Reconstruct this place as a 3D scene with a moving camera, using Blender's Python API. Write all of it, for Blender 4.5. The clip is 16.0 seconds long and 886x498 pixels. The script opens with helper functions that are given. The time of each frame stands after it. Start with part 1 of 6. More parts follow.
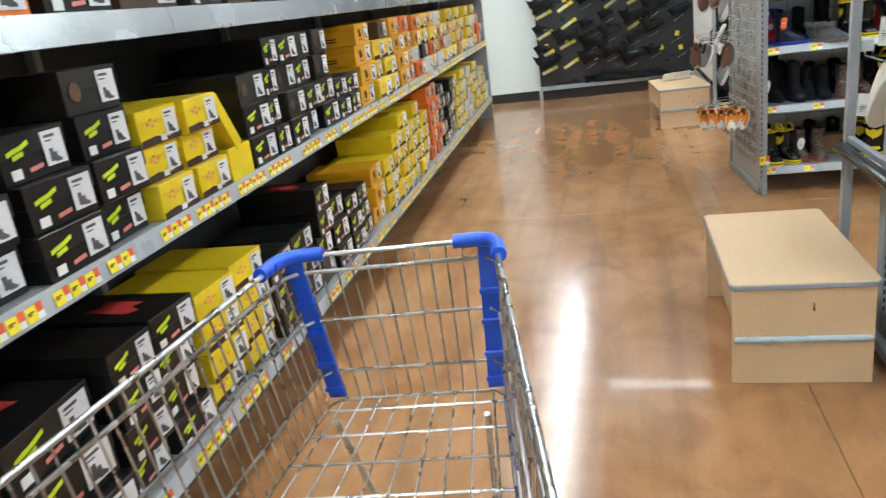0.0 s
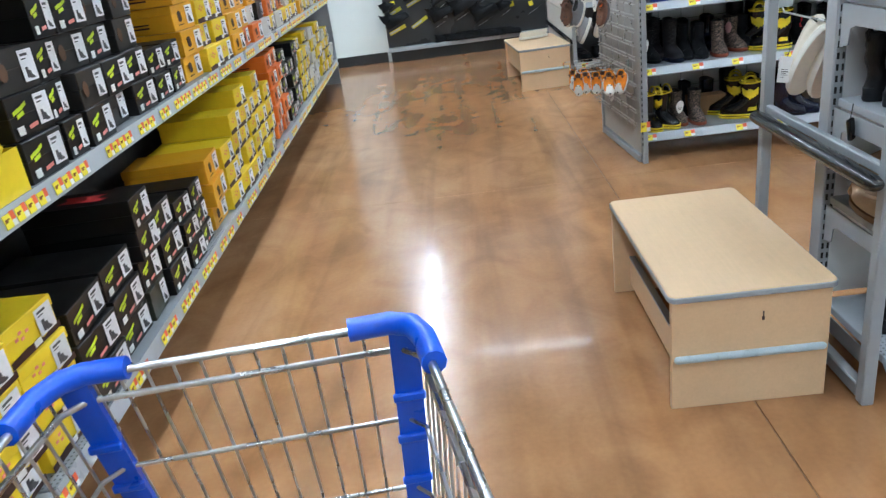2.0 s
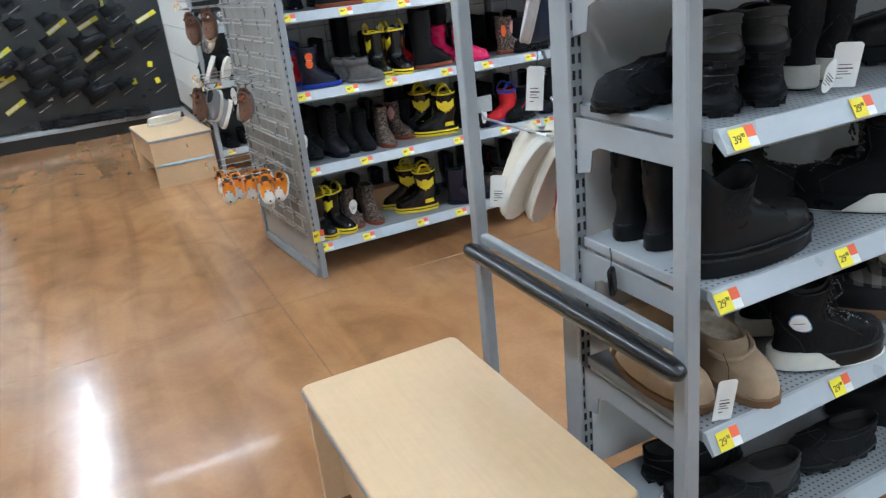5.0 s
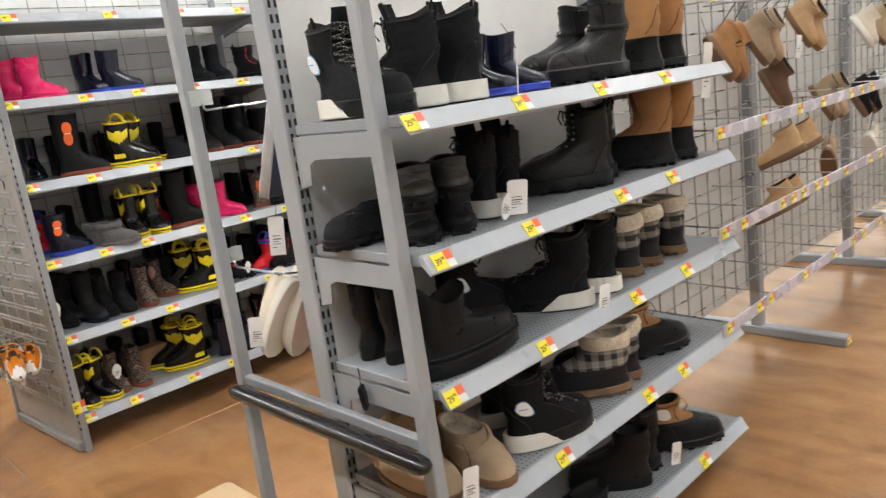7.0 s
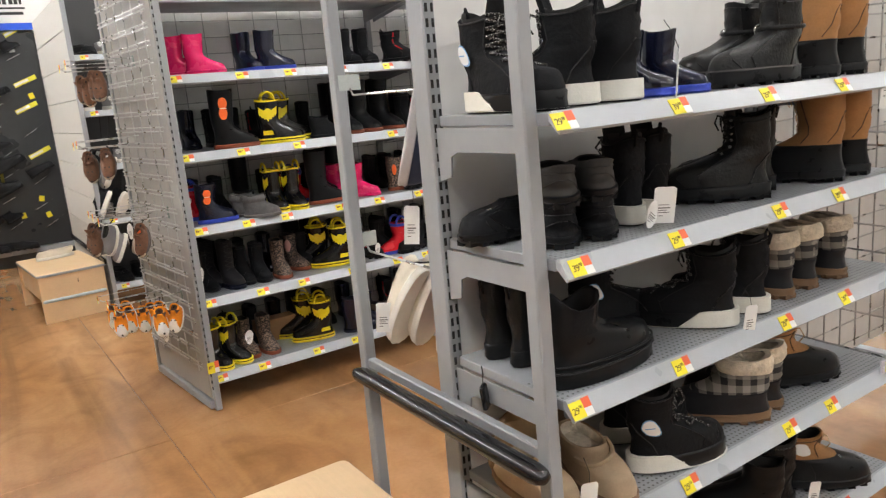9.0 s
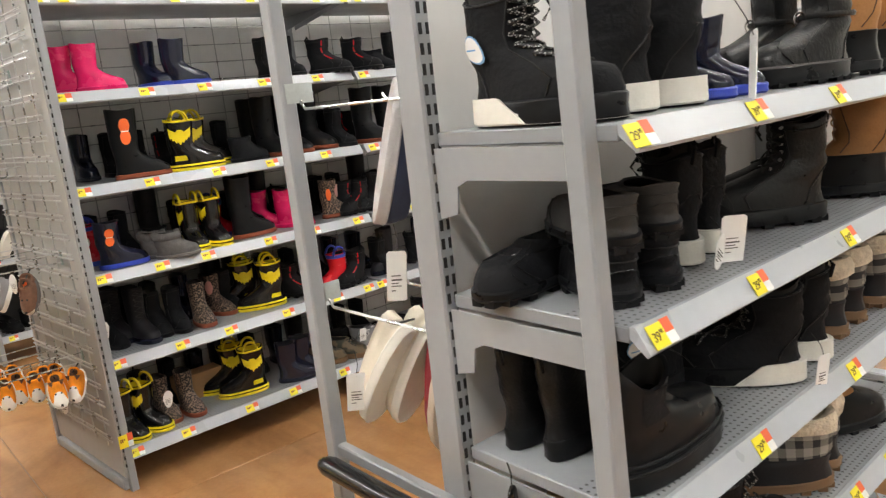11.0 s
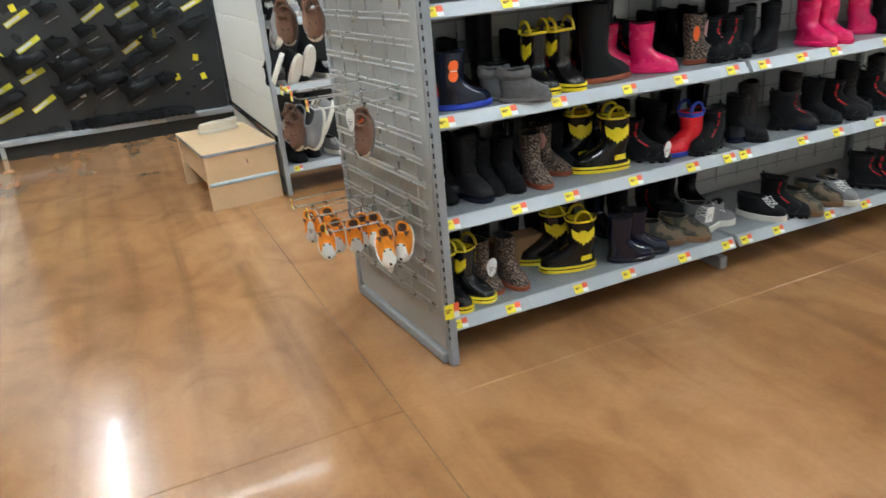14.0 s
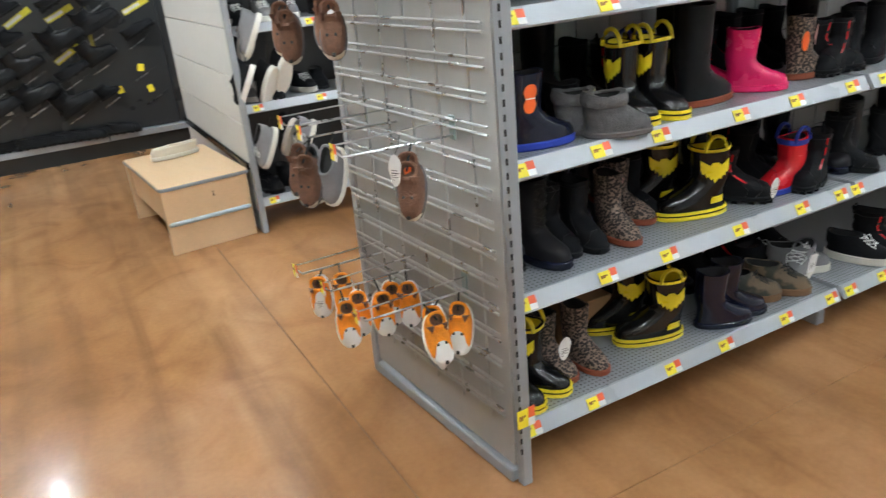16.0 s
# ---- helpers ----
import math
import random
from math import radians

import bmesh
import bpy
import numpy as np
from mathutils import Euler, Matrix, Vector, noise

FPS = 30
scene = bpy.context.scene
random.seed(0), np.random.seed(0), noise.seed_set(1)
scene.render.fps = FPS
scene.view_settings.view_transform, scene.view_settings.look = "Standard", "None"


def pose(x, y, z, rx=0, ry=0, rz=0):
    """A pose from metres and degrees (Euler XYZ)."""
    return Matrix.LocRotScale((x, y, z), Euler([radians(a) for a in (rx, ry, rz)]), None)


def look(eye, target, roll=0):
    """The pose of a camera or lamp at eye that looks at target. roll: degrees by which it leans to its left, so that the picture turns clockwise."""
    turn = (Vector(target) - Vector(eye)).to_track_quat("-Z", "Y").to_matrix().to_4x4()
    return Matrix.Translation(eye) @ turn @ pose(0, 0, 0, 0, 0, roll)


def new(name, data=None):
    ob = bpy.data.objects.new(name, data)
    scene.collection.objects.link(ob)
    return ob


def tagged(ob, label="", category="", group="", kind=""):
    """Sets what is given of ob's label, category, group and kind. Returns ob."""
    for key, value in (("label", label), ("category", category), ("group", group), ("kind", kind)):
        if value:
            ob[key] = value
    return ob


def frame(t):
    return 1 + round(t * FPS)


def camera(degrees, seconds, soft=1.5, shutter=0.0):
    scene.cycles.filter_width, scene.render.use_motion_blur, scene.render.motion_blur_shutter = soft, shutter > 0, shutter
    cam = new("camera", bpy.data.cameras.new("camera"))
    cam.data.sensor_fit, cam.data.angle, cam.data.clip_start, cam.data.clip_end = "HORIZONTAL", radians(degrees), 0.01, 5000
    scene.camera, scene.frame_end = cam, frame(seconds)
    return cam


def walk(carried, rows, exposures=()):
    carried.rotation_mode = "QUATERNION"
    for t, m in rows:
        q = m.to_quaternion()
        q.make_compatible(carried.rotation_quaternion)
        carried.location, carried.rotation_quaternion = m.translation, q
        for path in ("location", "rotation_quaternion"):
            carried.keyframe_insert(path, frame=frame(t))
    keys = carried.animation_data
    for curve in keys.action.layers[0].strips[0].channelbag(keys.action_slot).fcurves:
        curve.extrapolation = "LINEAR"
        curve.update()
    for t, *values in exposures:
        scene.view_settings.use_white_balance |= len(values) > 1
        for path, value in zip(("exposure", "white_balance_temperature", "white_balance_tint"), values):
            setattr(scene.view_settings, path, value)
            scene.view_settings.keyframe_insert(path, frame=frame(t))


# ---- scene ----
cam = camera(62.0, 16.0, soft=1.25, shutter=0.3)
PATH = [
    (0, (0.277, 0.528, 1.264), (-0.208, 2.365, 0.637), -7.9),
    (0.5, (0.225, 0.686, 1.261), (-0.106, 2.549, 0.613), -7.6),
    (1, (0.219, 0.853, 1.241), (-0.106, 2.702, 0.55), -8.5),
    (1.5, (0.204, 0.972, 1.219), (-0.032, 2.793, 0.427), -9.3),
    (2, (0.114, 1.085, 1.243), (0.017, 2.926, 0.466), -7.8),
    (2.5, (0.069, 1.165, 1.242), (0.13, 3.011, 0.474), -7.1),
    (3, (0.108, 1.286, 1.232), (0.317, 3.127, 0.481), -7.2),
    (3.2, (0.134, 1.369, 1.242), (0.374, 3.215, 0.51), -6.9),
    (5.3, (0.298, 1.956, 1.268), (1.121, 3.625, 0.534), -6.6),
    (5.5, (0.317, 1.975, 1.269), (1.156, 3.638, 0.54), -7.0),
    (6, (0.361, 1.943, 1.269), (1.288, 3.597, 0.632), -8.1),
    (6.5, (0.337, 1.855, 1.285), (1.513, 3.411, 0.844), -9.2),
    (7, (0.236, 1.715, 1.286), (1.572, 3.14, 0.853), -7.7),
    (7.5, (0.201, 1.657, 1.3), (1.61, 2.997, 0.834), -4.5),
    (8, (0.191, 1.655, 1.302), (1.547, 3.055, 0.856), -3.7),
    (8.5, (0.186, 1.703, 1.314), (1.378, 3.256, 0.904), -3.5),
    (9, (0.246, 1.761, 1.3), (1.32, 3.394, 0.873), -4.9),
    (9.2, (0.285, 1.774, 1.296), (1.333, 3.422, 0.866), -5.7),
    (11.5, (0.358, 2.32, 1.3), (1.654, 3.788, 0.894), -6.3),
    (12, (0.354, 2.451, 1.272), (1.584, 3.97, 0.845), -7.4),
    (12.5, (0.351, 2.59, 1.26), (1.394, 4.163, 0.599), -5.5),
    (13, (0.283, 2.775, 1.266), (1.218, 4.382, 0.53), -4.8),
    (13.5, (0.214, 2.855, 1.261), (1.031, 4.507, 0.484), -4.5),
    (14, (0.221, 2.95, 1.255), (0.947, 4.657, 0.507), -5.1),
    (14.5, (0.25, 3.131, 1.268), (0.827, 4.94, 0.638), -8.3),
    (15, (0.263, 3.287, 1.231), (0.711, 5.102, 0.521), -8.1),
    (15.5, (0.248, 3.509, 1.243), (0.829, 5.275, 0.508), -7.7),
    (16, (0.239, 3.649, 1.244), (1.089, 5.291, 0.484), -5.2),
]
walk(cam, [(t, look(eye, target, roll)) for t, eye, target, roll in PATH],
     [(0.0, 0.2, 6100, 10), (1.0, 0.18, 6000, 10), (2.0, 0.15, 5550, 10), (3.0, 0.03, 5450, 10), (5.5, 0.22, 5600, 10), (6.0, 0.26, 5650, 10), (6.5, 0.27, 6400, 14), (7.5, 0.22, 6900, 18), (9.0, 0.22, 6950, 19), (11.5, 0.33, 7200, 17),
      (12.5, 0.3, 6800, 14), (14.0, 0.2, 6150, 9), (15.0, 0.24, 6350, 11), (16.0, 0.24, 6200, 12)])

# ---- world and light ----
CEIL = 4.3
world = bpy.data.worlds.new("store_world")
scene.world = world
world.use_nodes = True
world.node_tree.nodes["Background"].inputs[0].default_value = (0.75, 0.8, 0.85, 1)
world.node_tree.nodes["Background"].inputs[1].default_value = 0.05
TUBE = 95.0


# ---- materials ----
def mat(name, colour, rough=0.5, metal=0.0, var=0.12, scale=18.0, bump=0.0, bump_scale=120.0, coat=0.0, spec=0.5, rough_var=0.1):
    """A surface with colour that wanders at two scales, uneven gloss and fine relief."""
    m = bpy.data.materials.new(name)
    m.use_nodes = True
    n, l = m.node_tree.nodes, m.node_tree.links
    b = n["Principled BSDF"]
    tc = n.new("ShaderNodeTexCoord")
    big, fine = n.new("ShaderNodeTexNoise"), n.new("ShaderNodeTexNoise")
    big.inputs["Scale"].default_value, fine.inputs["Scale"].default_value = scale, scale * 9
    big.inputs["Detail"].default_value = fine.inputs["Detail"].default_value = 4
    for t in (big, fine):
        l.new(tc.outputs["Object"], t.inputs["Vector"])
    mix = n.new("ShaderNodeMath")
    mix.operation = "MULTIPLY_ADD"
    l.new(fine.outputs["Fac"], mix.inputs[0])
    mix.inputs[1].default_value = 0.5
    l.new(big.outputs["Fac"], mix.inputs[2])
    ramp = n.new("ShaderNodeMapRange")
    ramp.inputs["From Min"].default_value, ramp.inputs["From Max"].default_value = 0.45, 1.05
    ramp.inputs["To Min"].default_value, ramp.inputs["To Max"].default_value = 1 - var, 1 + var
    l.new(mix.outputs[0], ramp.inputs["Value"])
    info = n.new("ShaderNodeObjectInfo")
    each = n.new("ShaderNodeMapRange")
    each.inputs["To Min"].default_value, each.inputs["To Max"].default_value = 1 - var * 0.6, 1 + var * 0.6
    l.new(info.outputs["Random"], each.inputs["Value"])
    both = n.new("ShaderNodeMath")
    both.operation = "MULTIPLY"
    l.new(ramp.outputs[0], both.inputs[0])
    l.new(each.outputs[0], both.inputs[1])
    hue = n.new("ShaderNodeVectorMath")
    hue.operation = "SCALE"
    hue.inputs[0].default_value = colour
    l.new(both.outputs[0], hue.inputs["Scale"])
    l.new(hue.outputs[0], b.inputs["Base Color"])
    r = n.new("ShaderNodeMapRange")
    r.inputs["From Min"].default_value, r.inputs["From Max"].default_value = 0.3, 0.7
    r.inputs["To Min"].default_value, r.inputs["To Max"].default_value = max(0.03, rough - rough_var), min(1, rough + rough_var)
    l.new(big.outputs["Fac"], r.inputs["Value"])
    l.new(r.outputs[0], b.inputs["Roughness"])
    b.inputs["Metallic"].default_value = metal
    b.inputs["Specular IOR Level"].default_value = spec
    b.inputs["Coat Weight"].default_value = coat
    b.inputs["Coat Roughness"].default_value = 0.12
    if bump:
        grain = n.new("ShaderNodeTexNoise")
        grain.inputs["Scale"].default_value = bump_scale
        l.new(tc.outputs["Object"], grain.inputs["Vector"])
        bp = n.new("ShaderNodeBump")
        bp.inputs["Strength"].default_value, bp.inputs["Distance"].default_value = bump, 0.004
        l.new(grain.outputs["Fac"], bp.inputs["Height"])
        l.new(bp.outputs[0], b.inputs["Normal"])
    return m


def glow(name, colour, strength):
    m = bpy.data.materials.new(name)
    m.use_nodes = True
    n, l = m.node_tree.nodes, m.node_tree.links
    n.remove(n["Principled BSDF"])
    e = n.new("ShaderNodeEmission")
    e.inputs[0].default_value, e.inputs[1].default_value = (*colour, 1), strength
    l.new(e.outputs[0], n["Material Output"].inputs[0])
    return m


def concrete():
    """Stained, polished concrete: amber blotches, clouds, long streaks along the aisle that paint in reflections,
    uneven gloss.
    """
    m = mat("polished_stained_concrete", (0.3, 0.14, 0.055), rough=0.2)
    n, l = m.node_tree.nodes, m.node_tree.links
    b = n["Principled BSDF"]
    geo = n.new("ShaderNodeNewGeometry")

    def wave(scale, stretch, detail=5.0, distort=0.0):
        mp = n.new("ShaderNodeMapping")
        mp.inputs["Scale"].default_value = stretch
        l.new(geo.outputs["Position"], mp.inputs["Vector"])
        t = n.new("ShaderNodeTexNoise")
        t.inputs["Scale"].default_value, t.inputs["Detail"].default_value = scale, detail
        t.inputs["Distortion"].default_value = distort
        l.new(mp.outputs[0], t.inputs["Vector"])
        return t.outputs["Fac"]

    def ramp(fac, stops):
        r = n.new("ShaderNodeValToRGB")
        while len(r.color_ramp.elements) < len(stops):
            r.color_ramp.elements.new(0.5)
        for e, (p, c) in zip(r.color_ramp.elements, stops):
            e.position, e.color = p, (*c, 1)
        l.new(fac, r.inputs[0])
        return r.outputs[0]

    def mixed(kind, fac, a, c):
        x = n.new("ShaderNodeMix")
        x.data_type, x.blend_type = "RGBA", kind
        x.inputs[0].default_value = fac
        l.new(a, x.inputs[6])
        l.new(c, x.inputs[7])
        return x.outputs[2]

    blot = ramp(wave(0.9, (1, 1, 1), 7, 0.8), [(0.3, (0.27, 0.125, 0.05)), (0.5, (0.345, 0.172, 0.073)), (0.7, (0.4, 0.215, 0.105))])
    # Drawn-out reflections of the stacked boxes, painted into the colour along y.
    reflection_streak = ramp(wave(7, (1, 0.06, 1), 5, 0.6), [(0.3, (0.5, 0.47, 0.43)), (0.5, (1, 1, 1)), (0.7, (1.3, 1.29, 1.27))])
    fine = ramp(wave(60, (1, 1, 1), 3), [(0.3, (0.95, 0.95, 0.95)), (0.7, (1.04, 1.04, 1.04))])
    cloud = ramp(wave(4.5, (1, 0.7, 1), 8, 1.2), [(0.32, (0.8, 0.77, 0.73)), (0.5, (1, 1, 1)), (0.68, (1.14, 1.15, 1.17))])
    colour = mixed("MULTIPLY", 0.4, blot, reflection_streak)
    colour = mixed("MULTIPLY", 0.8, colour, cloud)
    colour = mixed("MULTIPLY", 1.0, colour, fine)
    l.new(colour, b.inputs["Base Color"])
    gloss = n.new("ShaderNodeMapRange")
    gloss.inputs["From Min"].default_value, gloss.inputs["From Max"].default_value = 0.3, 0.7
    gloss.inputs["To Min"].default_value, gloss.inputs["To Max"].default_value = 0.12, 0.27
    l.new(wave(5, (1, 0.12, 1), 6, 0.5), gloss.inputs["Value"])
    l.new(gloss.outputs[0], b.inputs["Roughness"])
    b.inputs["Specular IOR Level"].default_value = 0.46
    b.inputs["Coat Weight"].default_value = 0.22
    b.inputs["Coat Roughness"].default_value = 0.055
    bp = n.new("ShaderNodeBump")
    bp.inputs["Strength"].default_value, bp.inputs["Distance"].default_value = 0.02, 0.002
    l.new(wave(9, (1, 0.5, 1), 4), bp.inputs["Height"])
    l.new(bp.outputs[0], b.inputs["Normal"])
    return m


def particle_board(name, colour):
    """Pale maple laminate with faint speckle and long grain."""
    m = mat(name, colour, rough=0.42, var=0.06, scale=5, bump=0.08, bump_scale=300)
    n, l = m.node_tree.nodes, m.node_tree.links
    b = n["Principled BSDF"]
    tc = n.new("ShaderNodeTexCoord")
    mp = n.new("ShaderNodeMapping")
    mp.inputs["Scale"].default_value = (60, 4, 60)
    l.new(tc.outputs["Object"], mp.inputs["Vector"])
    t = n.new("ShaderNodeTexNoise")
    t.inputs["Scale"].default_value, t.inputs["Detail"].default_value = 2, 5
    l.new(mp.outputs[0], t.inputs["Vector"])
    r = n.new("ShaderNodeMapRange")
    r.inputs["To Min"].default_value, r.inputs["To Max"].default_value = 0.93, 1.07
    l.new(t.outputs["Fac"], r.inputs["Value"])
    s = n.new("ShaderNodeVectorMath")
    s.operation = "SCALE"
    link = b.inputs["Base Color"].links[0]
    l.new(link.from_socket, s.inputs[0])
    l.new(r.outputs[0], s.inputs["Scale"])
    l.new(s.outputs[0], b.inputs["Base Color"])
    return m


def patched(name, one, two, scale, low, high, kind="voronoi", rough=0.6):
    """Two colours in patches: leopard spots, camouflage, plaid."""
    m = mat(name, one, rough=rough, bump=0.15, bump_scale=400)
    n, l = m.node_tree.nodes, m.node_tree.links
    b = n["Principled BSDF"]
    tc = n.new("ShaderNodeTexCoord")
    if kind == "plaid":
        sep = n.new("ShaderNodeSeparateXYZ")
        l.new(tc.outputs["Object"], sep.inputs[0])
        bars = []
        for ax in ("X", "Y", "Z"):
            w = n.new("ShaderNodeMath")
            w.operation = "MULTIPLY"
            w.inputs[1].default_value = scale
            l.new(sep.outputs[ax], w.inputs[0])
            s = n.new("ShaderNodeMath")
            s.operation = "SINE"
            l.new(w.outputs[0], s.inputs[0])
            g = n.new("ShaderNodeMath")
            g.operation = "GREATER_THAN"
            g.inputs[1].default_value = 0.1
            l.new(s.outputs[0], g.inputs[0])
            bars.append(g.outputs[0])
        a = n.new("ShaderNodeMath")
        a.operation = "ADD"
        l.new(bars[0], a.inputs[0])
        l.new(bars[2], a.inputs[1])
        f = n.new("ShaderNodeMath")
        f.operation = "MULTIPLY"
        f.inputs[1].default_value = 0.5
        l.new(a.outputs[0], f.inputs[0])
        fac = f.outputs[0]
    else:
        t = n.new("ShaderNodeTexVoronoi") if kind == "voronoi" else n.new("ShaderNodeTexNoise")
        t.inputs["Scale"].default_value = scale
        l.new(tc.outputs["Object"], t.inputs["Vector"])
        r = n.new("ShaderNodeMapRange")
        r.inputs["From Min"].default_value, r.inputs["From Max"].default_value = low, high
        l.new(t.outputs[0], r.inputs["Value"])
        fac = r.outputs[0]
    x = n.new("ShaderNodeMix")
    x.data_type = "RGBA"
    l.new(fac, x.inputs[0])
    x.inputs[6].default_value, x.inputs[7].default_value = (*one, 1), (*two, 1)
    l.new(x.outputs[2], b.inputs["Base Color"])
    return m


def perforated():
    """Grey shelf steel with rows of small punched holes."""
    m = mat("perforated_grey_steel", (0.27, 0.285, 0.305), rough=0.38, var=0.07, scale=6)
    n, l = m.node_tree.nodes, m.node_tree.links
    b = n["Principled BSDF"]
    geo = n.new("ShaderNodeNewGeometry")
    sc = n.new("ShaderNodeVectorMath")
    sc.operation = "SCALE"
    sc.inputs["Scale"].default_value = 1 / 0.0135
    l.new(geo.outputs["Position"], sc.inputs[0])
    fr = n.new("ShaderNodeVectorMath")
    fr.operation = "FRACTION"
    l.new(sc.outputs[0], fr.inputs[0])
    flat = n.new("ShaderNodeVectorMath")
    flat.operation = "MULTIPLY"
    flat.inputs[1].default_value = (1, 1, 0)
    l.new(fr.outputs[0], flat.inputs[0])
    d = n.new("ShaderNodeVectorMath")
    d.operation = "DISTANCE"
    d.inputs[1].default_value = (0.5, 0.5, 0)
    l.new(flat.outputs[0], d.inputs[0])
    hole = n.new("ShaderNodeMath")
    hole.operation = "LESS_THAN"
    hole.inputs[1].default_value = 0.2
    l.new(d.outputs["Value"], hole.inputs[0])
    face = n.new("ShaderNodeSeparateXYZ")
    l.new(geo.outputs["True Normal"], face.inputs[0])
    level = n.new("ShaderNodeMath")
    level.operation = "GREATER_THAN"
    level.inputs[1].default_value = 0.7
    l.new(face.outputs["Z"], level.inputs[0])
    tc = n.new("ShaderNodeTexCoord")
    place = n.new("ShaderNodeSeparateXYZ")
    l.new(tc.outputs["Generated"], place.inputs[0])
    strip = n.new("ShaderNodeMath")
    strip.operation = "LESS_THAN"
    strip.inputs[1].default_value = 0.34
    l.new(place.outputs["Y"], strip.inputs[0])
    front = n.new("ShaderNodeMath")
    front.operation = "MULTIPLY"
    l.new(level.outputs[0], front.inputs[0])
    l.new(strip.outputs[0], front.inputs[1])
    both = n.new("ShaderNodeMath")
    both.operation = "MULTIPLY"
    l.new(hole.outputs[0], both.inputs[0])
    l.new(front.outputs[0], both.inputs[1])
    x = n.new("ShaderNodeMix")
    x.data_type = "RGBA"
    l.new(both.outputs[0], x.inputs[0])
    l.new(b.inputs["Base Color"].links[0].from_socket, x.inputs[6])
    x.inputs[7].default_value = (0.05, 0.05, 0.055, 1)
    l.new(x.outputs[2], b.inputs["Base Color"])
    return m


FLOOR = concrete()
JOINT = mat("dark_joint_filler", (0.2, 0.105, 0.05), rough=0.8)
STEEL = mat("grey_painted_steel", (0.29, 0.305, 0.325), rough=0.4, var=0.07, scale=5, rough_var=0.08)
SHELF = mat("pale_grey_shelf_lip", (0.4, 0.43, 0.47), rough=0.33, var=0.06, scale=4)
PERF = perforated()
SLOT = mat("black_slot", (0.012, 0.012, 0.013), rough=0.8)
PANEL = mat("grey_hardboard_panel", (0.36, 0.36, 0.35), rough=0.55, var=0.08, scale=2.5)
PALE = mat("pale_back_panel", (0.76, 0.76, 0.755), rough=0.55, var=0.08, scale=2)
BACKW = mat("off_white_back_panel", (0.6, 0.6, 0.59), rough=0.6, var=0.1, scale=2)
CHROME = mat("zinc_plated_wire", (0.55, 0.56, 0.57), rough=0.3, metal=1.0, var=0.1)
GREYWIRE = mat("grey_coated_wire", (0.42, 0.43, 0.43), rough=0.32, metal=0.75)
BUMPER = mat("black_gloss_bumper", (0.012, 0.012, 0.013), rough=0.16, var=0.2, rough_var=0.06)
WALLP = mat("white_painted_wall", (0.7, 0.74, 0.72), rough=0.65, var=0.03, scale=1.2, bump=0.05)
BASEB = mat("black_vinyl_baseboard", (0.02, 0.022, 0.023), rough=0.45)
BOARD = mat("black_slatwall_board", (0.03, 0.033, 0.036), rough=0.3, var=0.25, scale=2)
CEILM = mat("grey_ceiling_deck", (0.4, 0.4, 0.39), rough=0.8, bump=0.1)
WOOD = particle_board("maple_laminate", (0.66, 0.46, 0.275))
EDGE = mat("grey_vinyl_edging", (0.27, 0.3, 0.33), rough=0.4)
RAILP = mat("pale_blue_grey_plastic", (0.42, 0.52, 0.58), rough=0.35)
BLUE = mat("blue_plastic", (0.008, 0.085, 0.62), rough=0.35, var=0.1, bump=0.05)
YTAG = mat("yellow_price_paper", (0.85, 0.72, 0.03), rough=0.5, var=0.04)
RTAG = mat("orange_red_price_paper", (0.8, 0.13, 0.05), rough=0.5, var=0.06)
WHITE = mat("white_card", (0.78, 0.78, 0.77), rough=0.5, var=0.03)
INK = mat("black_ink", (0.02, 0.02, 0.02), rough=0.6)
LAMP = glow("fluorescent_tube_glow", (0.92, 1.0, 0.98), TUBE)
# Strength cut so the cross lamp's reflection on the floor stays faint.
DIM = glow("dimmed_tube_glow", (0.92, 1.0, 0.98), TUBE * 0.28)
BRIGHT = mat("brushed_steel_lip", (0.6, 0.63, 0.67), rough=0.24, metal=0.75, var=0.08, scale=3)


# ---- mesh helpers ----
def V(*a):
    return Vector(a)


def box(bm, a, b, bevel=0.0, seg=1):
    x0, y0, z0 = a
    x1, y1, z1 = b
    v = [bm.verts.new(p) for p in ((x0, y0, z0), (x1, y0, z0), (x1, y1, z0), (x0, y1, z0), (x0, y0, z1), (x1, y0, z1), (x1, y1, z1), (x0, y1, z1))]
    f = [bm.faces.new([v[i] for i in q]) for q in ((3, 2, 1, 0), (4, 5, 6, 7), (0, 1, 5, 4), (1, 2, 6, 5), (2, 3, 7, 6), (3, 0, 4, 7))]
    if bevel:
        edges = list({e for q in f for e in q.edges})
        bmesh.ops.bevel(bm, geom=edges, offset=bevel, segments=seg, affect="EDGES", profile=0.5)
    return bm


def loft(bm, rings, cap0=True, cap1=True):
    rows = [[bm.verts.new(p) for p in r] for r in rings]
    n = len(rows[0])
    for a, b in zip(rows, rows[1:]):
        for i in range(n):
            bm.faces.new((a[i], a[(i + 1) % n], b[(i + 1) % n], b[i]))
    if cap0:
        bm.faces.new(rows[0][::-1])
    if cap1:
        bm.faces.new(rows[-1])
    return bm


def tube(bm, pts, r, n=6):
    """A round wire or bar along a line of points."""
    pts = [Vector(p) for p in pts]
    rings = []
    for i, p in enumerate(pts):
        d = (pts[min(i + 1, len(pts) - 1)] - pts[max(i - 1, 0)]).normalized()
        side = d.cross(V(0, 0, 1) if abs(d.z) < 0.9 else V(1, 0, 0)).normalized()
        up = side.cross(d)
        rings.append([p + r * (math.cos(2 * math.pi * k / n) * side + math.sin(2 * math.pi * k / n) * up) for k in range(n)])
    return loft(bm, rings)


